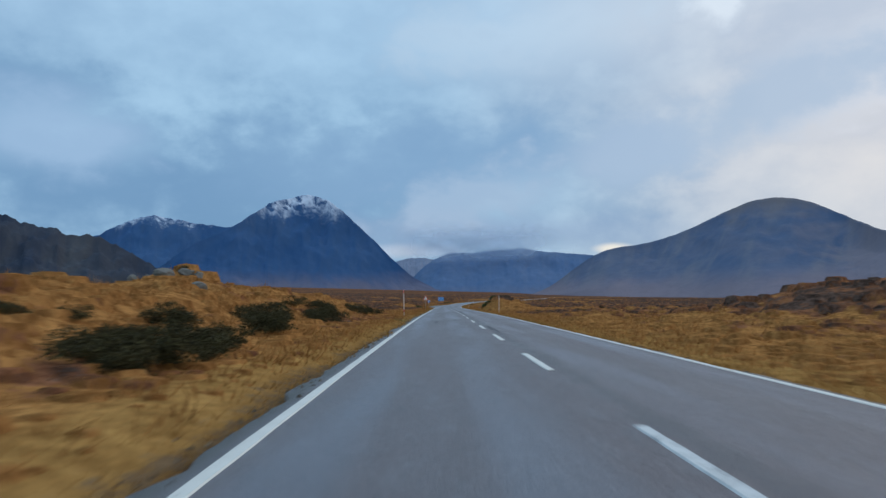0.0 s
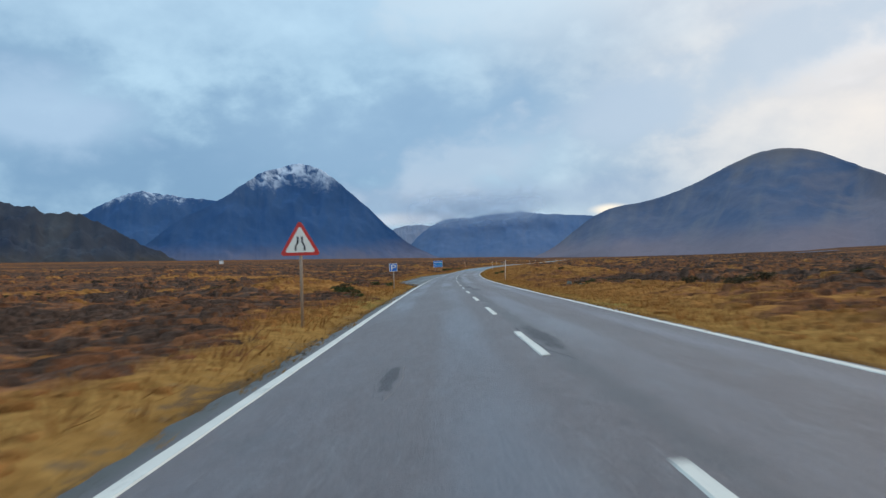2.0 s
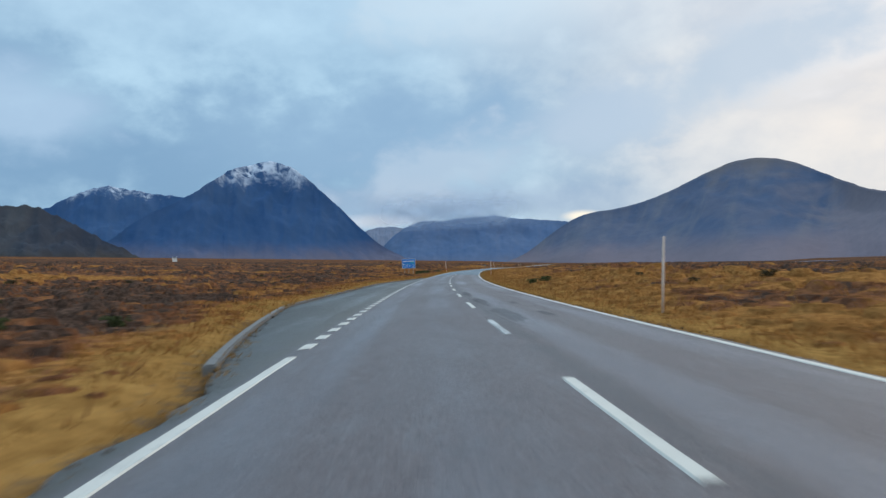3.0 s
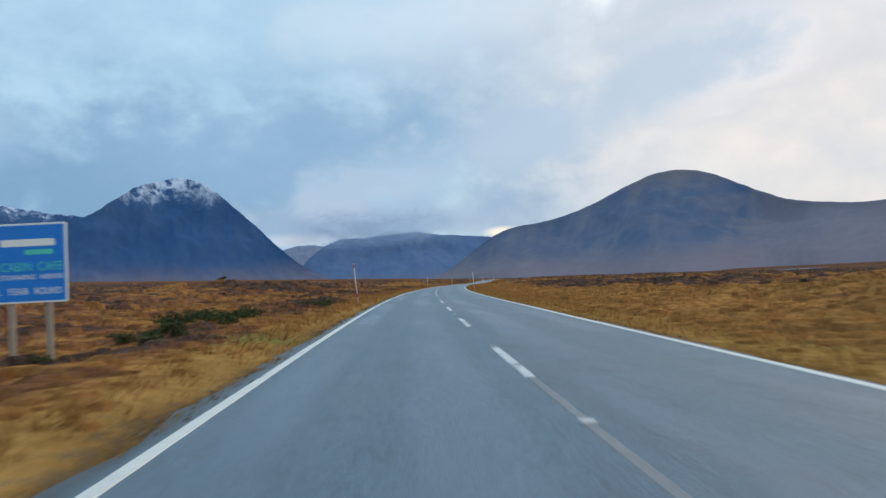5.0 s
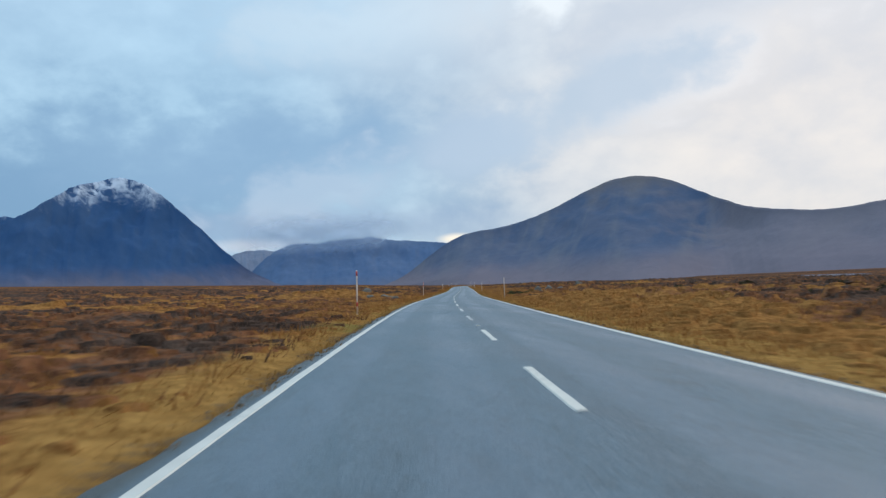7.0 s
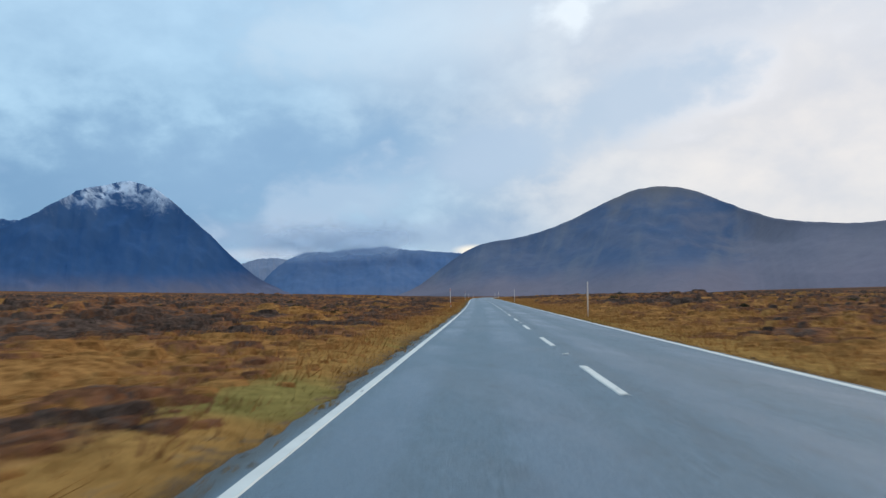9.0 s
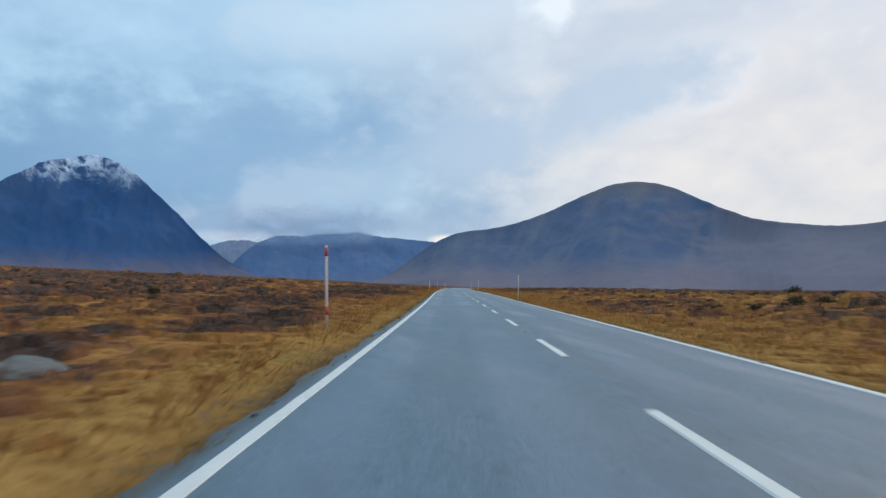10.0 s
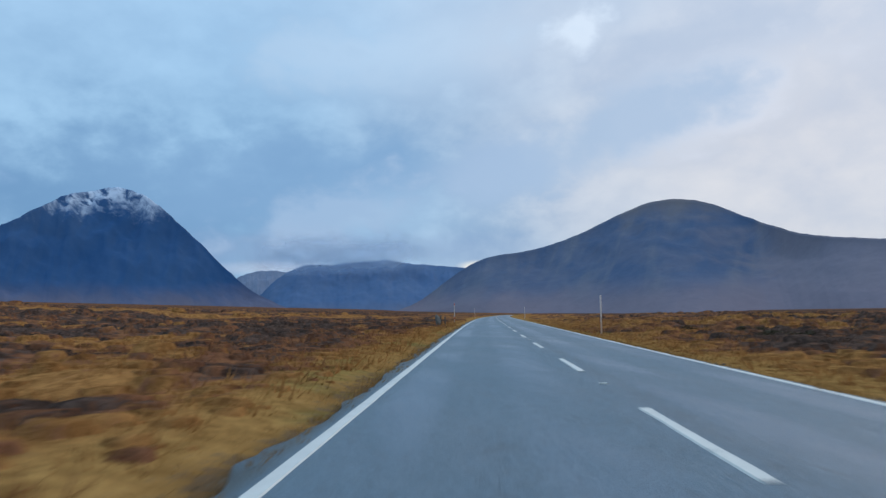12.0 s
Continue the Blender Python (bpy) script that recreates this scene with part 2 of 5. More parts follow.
def mat_moor():
    m, nt, b = material("moorland")
    p = place_of(nt)
    growth, verge, bare = cover_of(nt)
    torn, light, fleck = patchwork(nt, p, growth)
    fine = math_node(nt, "ADD", 0.5, math_node(nt, "MULTIPLY", fleck, 3.5), clamp=True)
    col = growth_colour(nt, torn, light)
    straw = mix(nt, light, (0.185, 0.096, 0.029), (0.365, 0.204, 0.064))
    green = mix(nt, light, (0.110, 0.100, 0.030), (0.220, 0.190, 0.062))
    damp = noise_node(nt, p, 0.22, 4, 0.6)
    straw = mix(nt, smooth_node(nt, damp, 0.57, 0.68, 0.0, 0.75), straw, green)
    col = mix(nt, verge, col, straw)
    earth = mix(nt, fine, (0.052, 0.030, 0.015), (0.150, 0.094, 0.050))
    stony = math_node(nt, "ADD", bare, math_node(nt, "MULTIPLY", math_node(nt, "SUBTRACT", fine, 0.5), 0.8))
    col = mix(nt, smooth_node(nt, stony, 0.4, 0.7), col, earth)
    nt.links.new(col, b.inputs["Base Color"])
    b.inputs["Roughness"].default_value = 1.0
    b.inputs["Specular IOR Level"].default_value = 0.0
    bump(nt, b, fine, 0.5, 0.03)
    return m


def leafy(nt, b, col):
    """A thin leaf: matt, and letting some light through."""
    nt.links.new(col, b.inputs["Base Color"])
    b.inputs["Roughness"].default_value = 0.95
    b.inputs["Specular IOR Level"].default_value = 0.0
    thin = nt.nodes.new("ShaderNodeBsdfTranslucent")
    nt.links.new(col, thin.inputs["Color"])
    both = nt.nodes.new("ShaderNodeMixShader")
    both.inputs[0].default_value = 0.4
    nt.links.new(b.outputs[0], both.inputs[1])
    nt.links.new(thin.outputs[0], both.inputs[2])
    nt.links.new(both.outputs[0], nt.nodes["Material Output"].inputs["Surface"])


def mat_blades(name, a, c, d):
    """Verge grass: clumps from dark to light, drifts of a third colour, and a tint of its own for each blade."""
    m, nt, b = material(name)
    r = nt.nodes.new("ShaderNodeNewGeometry").outputs["Random Per Island"]
    p = place_of(nt)
    drift = noise_node(nt, p, 0.22, 4, 0.6)
    clump = noise_node(nt, p, 0.95, 5, 0.6)
    share = math_node(nt, "ADD", math_node(nt, "MULTIPLY", smooth_node(nt, clump, 0.60, 0.34), 0.72), math_node(nt, "MULTIPLY", r, 0.28))
    col = mix(nt, share, a, c)
    leafy(nt, b, mix(nt, smooth_node(nt, drift, 0.55, 0.68, 0.0, 0.8), col, d))
    return m


def mat_growth(name):
    """Cushions of grass and heather on the moor, each with a tint of its own."""
    m, nt, b = material(name)
    r = nt.nodes.new("ShaderNodeNewGeometry").outputs["Random Per Island"]
    torn, light, fleck = patchwork(nt, place_of(nt), cover_of(nt)[0])
    light = math_node(nt, "ADD", light, math_node(nt, "MULTIPLY", math_node(nt, "SUBTRACT", r, 0.5), 0.16), clamp=True)
    nt.links.new(growth_colour(nt, torn, light), b.inputs["Base Color"])
    b.inputs["Roughness"].default_value = 1.0
    b.inputs["Specular IOR Level"].default_value = 0.0
    bump(nt, b, fleck, 1.0, 0.10)
    return m


def mat_wisps(name):
    """Loose leaves over the cushions, a little paler than the thatch below."""
    m, nt, b = material(name)
    r = nt.nodes.new("ShaderNodeNewGeometry").outputs["Random Per Island"]
    torn, light, fleck = patchwork(nt, place_of(nt), cover_of(nt)[0])
    light = math_node(nt, "ADD", math_node(nt, "MULTIPLY", light, 0.8), math_node(nt, "MULTIPLY", r, 0.55))
    leafy(nt, b, growth_colour(nt, torn, light))
    return m


def mat_mountain(name, foot, low, rock, scree, snow_from=None, snow_soft=60.0, foot_top=70.0, top=None, relief=0.25, screes=0.4, flank=None):
    """Moor grass round the foot, heather above it, streaks of scree down the slope, bare stones or snow on the top. The
    far mountains' colours have haze painted in.
    """
    m, nt, b = material(name)
    p = place_of(nt)
    z = nt.nodes.new("ShaderNodeSeparateXYZ")
    nt.links.new(p, z.inputs[0])
    slope = nt.nodes.new("ShaderNodeAttribute")
    slope.attribute_name = "slope"        # x: along the crest, y: down from it
    coarse = noise_node(nt, stretch(nt, p, 1, 1, 0.6), 0.0075, 6, 0.58, 0.6)
    fine = noise_node(nt, stretch(nt, p, 1.2, 1.2, 0.8), 0.030, 7, 0.65, 0.5)
    streak = noise_node(nt, stretch(nt, slope.outputs["Vector"], 1.0, 0.16, 1.0), 0.010, 5, 0.55, 0.6)
    col = mix(nt, smooth_node(nt, coarse, 0.36, 0.64), low, rock)
    col = mix(nt, smooth_node(nt, streak, 0.45, 0.72, 0.0, screes), col, scree)
    col = mix(nt, smooth_node(nt, fine, 0.3, 0.7, 0.0, 0.22), col, tuple(c * 0.6 for c in low))
    if flank:
        # a second colour along a part of the crest
        along = nt.nodes.new("ShaderNodeSeparateXYZ")
        nt.links.new(slope.outputs["Vector"], along.inputs[0])
        reach = math_node(nt, "ADD", along.outputs[0], math_node(nt, "MULTIPLY", math_node(nt, "SUBTRACT", coarse, 0.5), 500.0))
        col = mix(nt, smooth_node(nt, reach, flank[1], flank[2], 0.0, 0.75), col, mix(nt, fine, flank[0], tuple(c * 0.8 for c in flank[0])))
    if top:
        level = math_node(nt, "ADD", z.outputs[2], math_node(nt, "MULTIPLY", math_node(nt, "SUBTRACT", coarse, 0.5), 160.0))
        col = mix(nt, smooth_node(nt, level, top[1], top[2], 0.0, 0.8), col, top[0])
    # foot colour by height: moor growth, on far mountains paled by painted haze
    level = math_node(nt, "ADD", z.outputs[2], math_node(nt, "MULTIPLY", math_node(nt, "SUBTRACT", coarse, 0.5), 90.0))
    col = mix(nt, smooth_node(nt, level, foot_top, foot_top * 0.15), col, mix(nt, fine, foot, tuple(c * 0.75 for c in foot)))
    if snow_from:
        level = math_node(nt, "ADD", z.outputs[2], math_node(nt, "MULTIPLY", math_node(nt, "ADD", math_node(nt, "SUBTRACT", streak, 0.5), math_node(nt, "MULTIPLY", math_node(nt, "SUBTRACT", fine, 0.5), 1.1)), 120.0))
        rocks = noise_node(nt, stretch(nt, p, 1.0, 1.0, 0.7), 0.032, 6, 0.60, 0.9)
        amount = math_node(nt, "MULTIPLY", smooth_node(nt, level, snow_from, snow_from + snow_soft), smooth_node(nt, rocks, 0.36, 0.60))
        col = mix(nt, math_node(nt, "MULTIPLY", amount, 0.85), col, (0.50, 0.58, 0.68))
    nt.links.new(col, b.inputs["Base Color"])
    b.inputs["Roughness"].default_value = 0.95
    b.inputs["Specular IOR Level"].default_value = 0.05
    bump(nt, b, fine, relief, 9.0)
    return m


ASPHALT = mat_asphalt()
LINE = mat_paint("white_road_paint", (0.58, 0.56, 0.50), worn=0.55)
LINE_WORN = mat_paint("worn_road_paint", (0.50, 0.51, 0.50), worn=0.48)
LINE_FAINT = mat_paint("faint_road_paint", (0.17, 0.18, 0.19), worn=0.39)
MOOR = mat_moor()
POLE = mat_plain("weathered_pole", (0.58, 0.47, 0.40), 0.7)
RED = mat_plain("red_band", (0.42, 0.045, 0.03), 0.55)
ALU = mat_plain("galvanised_steel", (0.42, 0.43, 0.44), 0.45, 0.6)
WOOD = mat_plain("grey_timber", (0.31, 0.24, 0.18), 0.85)
SIGN_RED = mat_plain("sign_red", (0.55, 0.03, 0.02), 0.35, vary=0.08, grime=0.1)
SIGN_WHITE = mat_plain("sign_white", (0.78, 0.77, 0.70), 0.4, vary=0.06, grime=0.12)
SIGN_BLACK = mat_plain("sign_black", (0.015, 0.015, 0.015), 0.4, grime=0.1)
SIGN_BLUE = mat_plain("sign_blue", (0.014, 0.13, 0.50), 0.35, vary=0.1, grime=0.1)
TOURIST_BLUE = mat_plain("panel_blue", (0.007, 0.18, 0.58), 0.35, vary=0.08, grime=0.08)
LETTER_GREEN = mat_plain("letter_green", (0.08, 0.55, 0.40), 0.4, grime=0.0)
CONCRETE = mat_plain("kerb_concrete", (0.125, 0.125, 0.122), 0.85, vary=0.3)
STONE = mat_plain("lichened_stone", (0.105, 0.100, 0.088), 0.9, vary=0.45, scale=14.0, dirt=(0.07, 0.075, 0.05), grime=0.7)
WHITE_WALL = mat_plain("limewash", (0.66, 0.65, 0.63), 0.8, vary=0.05)
SLATE = mat_plain("slate", (0.08, 0.085, 0.095), 0.6)


# ---- the line of the road ----
# curvature in thousandths per metre, every 50 m from 30 m behind the start
BENDS = [-0.27, -0.136, -0.004, 0.062, -0.124, -0.433, -0.751, -0.642, -0.457, -0.766, -0.591, -0.53,
         -0.244, -0.012, 0.135, 0.14, -0.085, -0.1, -0.12, -0.15, -0.15, -0.15, -0.15, -0.15, -0.15, -0.15, -0.15]
# height of the crown at the same places
LEVELS = [0.0, -0.04, -0.21, -0.57, -0.87, -1.15, -1.22, -1.09, -0.81, -0.69, -0.61, -0.5,
          -0.66, -0.64, -0.51, -0.27, 0.12, 0.24, 0.43, 0.52, 0.54, 0.53, 0.5, 0.48, 0.48, 0.48, 0.48]
SG = np.arange(-60.0, 1260.0, 1.0)
PSI = np.cumsum(np.interp(SG, -30 + 50.0 * np.arange(len(BENDS)), BENDS)) * 1e-3
PSI += -0.00523 - PSI[60]
RX, RY = np.cumsum(-np.sin(PSI)), np.cumsum(np.cos(PSI))
RX, RY = RX - RX[60], RY - RY[60]


CROWN = np.interp(SG, -30 + 50.0 * np.arange(len(LEVELS)), LEVELS)
CROWN = np.convolve(np.pad(CROWN, 20, mode="edge"), np.ones(41) / 41, mode="valid")


def road_point(s, l):
    """Plan place, in metres of the moor, of a point s along the road and l to the right of its centre line."""
    x, y, a = np.interp(s, SG, RX), np.interp(s, SG, RY), np.interp(s, SG, PSI)
    return x + np.cos(a) * l, y + np.sin(a) * l


def crown(s):
    """Height of the road's crown; the moor beside it follows."""
    at = np.interp(s, SG, CROWN)
    return at


def layby(s):
    """How far the asphalt widens to the left for the lay-by."""
    return 3.4 * (np.clip((np.asarray(s, float) - 214) / 24, 0, 1) ** 0.8) * np.clip((314 - np.asarray(s, float)) / 28, 0, 1)


def hashed(ix, iy, seed):
    n = (ix.astype(np.int64) * 374761393 + iy.astype(np.int64) * 668265263 + seed * 982451653) & 0xFFFFFFFF
    n = ((n ^ (n >> 13)) * 1274126177) & 0xFFFFFFFF
    return ((n ^ (n >> 16)) & 0xFFFF) / 65535.0


def lattice(x, y, seed):
    """Smooth value noise, 0 to 1."""
    x, y = np.asarray(x, float), np.asarray(y, float)
    ix, iy = np.floor(x), np.floor(y)
    u, v = x - ix, y - iy
    u, v = u * u * (3 - 2 * u), v * v * (3 - 2 * v)
    a, b = hashed(ix, iy, seed), hashed(ix + 1, iy, seed)
    c, d = hashed(ix, iy + 1, seed), hashed(ix + 1, iy + 1, seed)
    return (a * (1 - u) + b * u) * (1 - v) + (c * (1 - u) + d * u) * v


def fbm(x, y, seed, octaves=4):
    total, gain = 0.0, 0.5
    for i in range(octaves):
        total = total + gain * lattice(x * 2.03**i, y * 2.03**i, seed + i)
        gain *= 0.5
    return total / (1 - 0.5**octaves)


def step(v, low, high):
    t = np.clip((v - low) / (high - low), 0, 1)
    return t * t * (3 - 2 * t)


LOCH = -3.0          # level of the lochan


def pool_of(x, y):
    """Places round the lochan: along it, across it."""
    return (x - 400) * 0.505 + (y - 950) * 0.863, (x - 400) * 0.863 - (y - 950) * 0.505


# hillocks and hollows: along, to the right, height, half length, half width
HILLOCKS = [(46, 29, 3.0, 14, 10), (133, 8.4, 2.3, 12, 4.2), (262, 13, 1.0, 28, 6.5), (585, 18, 0.5, 10, 6), (190, -11.5, 1.15, 7, 3.8),
            (588, -19, 1.4, 13, 7), (372, -26, 1.0, 12, 7), (420, -24, 1.6, 30, 10), (470, -30, 1.4, 26, 12),
            (43, -16.3, 1.15, 3.4, 2.1), (640, -24, 0.9, 20, 9), (760, -22, 1.0, 22, 8), (705, 24, 0.8, 20, 8), (330, 26, 0.7, 30, 10),
            (575, 98, -1.2, 130, 42), (715, 145, -1.1, 110, 42)]


def ground_height(s, l):
    """Height of the moor, in its own metres, by road coordinates."""
    s, l = np.asarray(s, float), np.asarray(l, float)
    a = np.abs(l)
    out = a - EDGE - np.where(l < 0, layby(s), 0)
    x, y = road_point(np.clip(s, -60, 1258), l)
    rough = (fbm(x / 2.6, y / 2.6, 3, 3) - 0.5) * 0.8 * step(out, 0.8, 6)
    rough = rough + (lattice(x / 1.5, y / 1.5, 5) ** 1.4 - 0.4) * 0.34 * step(out, 1.2, 5) * (1 - step(out, 25, 60))
    hummock = (fbm(x / 9, y / 9, 11, 3) - 0.5) * 1.3 * step(out, 3, 14)
    swell = (fbm(x / 45, y / 45, 23, 3) - 0.5) * 3.2 * step(out, 10, 70)
    far = (fbm(x / 320, y / 320, 31, 3) - 0.5) * 16.0 * step(out, 90, 700)
    h = -0.33 + np.where(l < 0, 0.20, -0.04) * step(out, 0.2, 1.4) + rough + hummock + swell + far
    h = h + np.where(l < 0, 0.036 * np.clip(out - 10, 0, 1500), -0.016 * np.clip(out - 10, 0, 330)) * step(out, 8, 60)
    bank = step(s, -80, -60) * step(84 - s, 0, 16) * step(-l, 6.0, 13.0) * step(70 + l, 0, 40)
    h = h + bank * (1.78 + 0.9 * (fbm(x / 7, y / 7, 41, 3) - 0.5))
    for hs, hl, height, rs, rl in HILLOCKS:
        d = ((s - hs) / rs) ** 2 + ((l - hl) / rl) ** 2
        h = h + step(out, 0.6, 4.0) * height * np.exp(-d * 0.9) * (0.8 + 0.4 * fbm(x / 4, y / 4, 53, 3))
    h = h + crown(s) * (1 - step(out, 80, 500))
    return np.where(out < np.where(l < 0, 0.02, -0.29), crown(s) - 0.95, h)


# drifts of heather (+) and of golden grass (-): along, to the right, half length, half width, amount
DRIFTS = [(48, 24, 12, 8, 0.18), (58, 9, 34, 5, -0.30), (92, 12, 14, 4.5, 0.45), (133, 10, 12, 6, -0.40), (132, 8.6, 6, 1.8, 1.1), (125, 10.5, 3, 2, 0.35), (168, 12, 12, 4.5, 0.40),
          (196, 12, 8, 3.5, 0.45), (232, 11, 10, 4, 0.30), (280, 10, 40, 6, -0.25), (345, 10, 30, 7, -0.25), (392, 9, 22, 6, -0.20), (432, 23, 34, 10, 0.45), (419, 7.5, 26, 4, -0.30),
          (468, 19, 22, 9, 0.50), (470, 7, 25, 3.5, -0.25), (540, 12, 40, 6, -0.25), (590, 16, 20, 8, -0.20), (640, 18, 18, 5, 0.40), (664, 19, 11, 3, -0.30), (684, 18, 16, 6, 0.40),
          (727, 31, 22, 8, 0.35), (747, 27, 12, 4, -0.30), (722, 10.5, 9, 3.5, 0.45), (738, 8.6, 3, 1.5, 0.40), (762, 9.5, 17, 6, -0.35), (828, 14, 17, 6, 0.80), (838, 25, 18, 6, 0.45), (850, 22, 40, 4, -0.30),
          (880, 34, 40, 8, 0.30), (160, -22, 40, 10, 0.20), (189, -10, 10, 5, -0.30), (240, -22, 60, 9, 0.20), (226, -15, 34, 7, 0.30), (368, -10, 12, 4, -0.15), (425, -14, 30, 6, 0.08), (455, -9, 24, 4, -0.12),
          (520, -9, 30, 5, -0.15), (592, -16, 30, 10, -0.38), (655, -13.2, 14, 2.2, -0.40), (686, -12, 5, 2.5, -0.45), (714, -7, 14, 2.6, -0.32), (748, -10, 10, 3, 0.35), (790, -10.5, 6, 3.5, 0.40), (777, -7.5, 8, 2.5, -0.40), (815, -26, 14, 5, -0.40),
          (816, -11, 6, 3, -0.35), (837, -22, 13, 6, -0.40), (875, -26, 40, 6, 0.35), (830, -8, 14, 3, 0.12)]


def bank_here(s, l):
    """The grassy bank beside the start of the drive."""
    return step(-l, 5, 9) * step(84 - s, 0, 10) * step(40 + l, 0, 10)


def growth(s, l):
    """What grows on the moor: 0 golden grass, 0.5 rusty deer grass, 1 dark heather."""
    s, l = np.asarray(s, float), np.asarray(l, float)
    out = np.abs(l) - EDGE - np.where(l < 0, layby(s), 0)
    x, y = road_point(np.clip(s, -60, 1258), l)
    n = fbm(x / 9, y / 15, 71, 4) * 0.55 + fbm(x / 2.6, y / 2.6, 77, 3) * 0.45
    g = 0.50 + (n - 0.5) * 2.2
    g = g + np.where(l < 0, 0.12 * step(out, 1.2, 3) * step(s, 90, 150) - 0.36 * bank_here(s, l) - 0.12 * step(110 - s, 0, 20), -0.20 + 0.34 * step(out, 7, 20))
    for ds, dl, rs, rl, amount in DRIFTS:
        g = g + amount * np.exp(-(((s - ds) / rs) ** 2 + ((l - dl) / rl) ** 2) ** 2)
    far = step(out, 13, 34)
    streak = step(fbm(x / 60, y / 16, 67, 3), 0.60, 0.66)
    away = step(out, 40, 110)
    g = g + far * (0.66 - g) * (0.6 + 0.3 * away) + far * (0.06 + 0.10 * away - (0.58 - 0.30 * away) * streak)
    g = g - 0.36 * (1 - step(out, 0.8, np.where(l < 0, 3.6, 5.0)))
    return np.clip(g, 0, 1)


def mesh_object(name, verts, faces, mat, parent=None, smooth=True):
    """A mesh from arrays of places (already in the model's metres) and of corner indices, three or four a face."""
    verts, faces = np.asarray(verts, np.float32), np.asarray(faces, np.int32)
    n, k = faces.shape
    me = bpy.data.meshes.new(name)
    me.vertices.add(len(verts))
    me.vertices.foreach_set("co", verts.ravel())
    me.loops.add(n * k)
    me.loops.foreach_set("vertex_index", faces.ravel())
    me.polygons.add(n)
    me.polygons.foreach_set("loop_start", np.arange(0, n * k, k, dtype=np.int32))
    me.polygons.foreach_set("use_smooth", np.full(n, smooth))
    me.update(calc_edges=True)
    me.materials.append(mat)
    ob = new(name, me)
    ob.parent = parent
    return ob


def grid_faces(rows, cols):
    i = np.arange((rows - 1) * cols).reshape(rows - 1, cols)[:, :-1].ravel()
    return np.stack([i, i + 1, i + cols + 1, i + cols], 1)


def vector_attribute(ob, name, values):
    at = ob.data.attributes.new(name, "FLOAT_VECTOR", "POINT")
    at.data.foreach_set("vector", np.asarray(values, np.float32).ravel())


# ---- ground ----
def build_ground():
    near = np.concatenate([[0, 2.5, EDGE - 0.32, EDGE - 0.27, EDGE - 0.02, EDGE + 0.03, EDGE + 0.2, EDGE + 0.5], EDGE + np.arange(0.9, 15.0, 0.5)])
    left, right = (np.concatenate([near, near[-1] * grow ** np.arange(1, 1 + int(math.log(8200 / near[-1], grow)))]) for grow in (1.105, 1.065))
    off = np.concatenate([-left[:0:-1], right])
    rows = np.concatenate([np.arange(-55, -12, 1.4), np.arange(-12, 900, 1.0), np.arange(900, 1250, 1.4), 1250 * 1.06 ** np.arange(1, 34)])
    sy = np.interp(rows, RY, SG) + np.clip(rows - RY[-1], 0, None)
    ang = np.interp(sy, SG, PSI)
    xr = np.interp(sy, SG, RX) + np.clip(rows - RY[-1], 0, None) * math.tan(-PSI[-1])
    o = np.repeat(off[None], len(rows), 0)
    lay = layby(sy)[:, None]
    o = np.where(o <= -EDGE + 0.03, o - lay * np.clip((60 + o) / 50, 0, 1), o)
    x = xr[:, None] + o / np.cos(ang)[:, None]
    y = np.repeat(rows[:, None], len(off), 1)
    s = sy[:, None] - np.sin(ang)[:, None] * o / np.cos(ang)[:, None] * np.clip(1 - np.abs(o) / 400, 0, 1)
    z = ground_height(s, o)
    u, w = pool_of(x, y)
    pool = np.sqrt((u / 165) ** 2 + (w / 24) ** 2)
    z = z + (LOCH - 0.6 - z) * (1 - step(pool, 1.0, 2.2))
    co = np.stack([x, y, z], -1).reshape(-1, 3) * K
    # grid_faces runs rows then columns; x grows with the column, so the faces look up
    ob = mesh_object("ground", co, grid_faces(len(rows), len(off)), MOOR)
    out = np.abs(o) - EDGE - np.where(o < 0, layby(s), 0)
    grown = growth(s, o)
    verge = 1 - step(out + 1.6 * (fbm(x / 1.5, y / 5, 19, 3) - 0.5), np.where(o < 0, 1.0, 1.2), np.where(o < 0, 2.8, 3.6))
    bare = np.clip(1.15 - out / np.where(o < 0, 0.40 + 0.75 * lattice(s / 2.3, 0 * s, 15), 0.55), 0, 1) * (0.5 + 0.5 * lattice(s / 3.0, o, 5))
    # soil washed out beside the asphalt
    bare = np.maximum(bare, 1.2 * np.exp(-((s - 574.5) / 3.5) ** 2 - ((o - 4.5) / 0.45) ** 2))
    vector_attribute(ob, "cover", np.stack([grown, verge, bare], -1).reshape(-1, 3))
    return tagged(ob, "rolling autumn moorland of ochre grass and dark heather", "moorland", kind="structure")


build_ground()


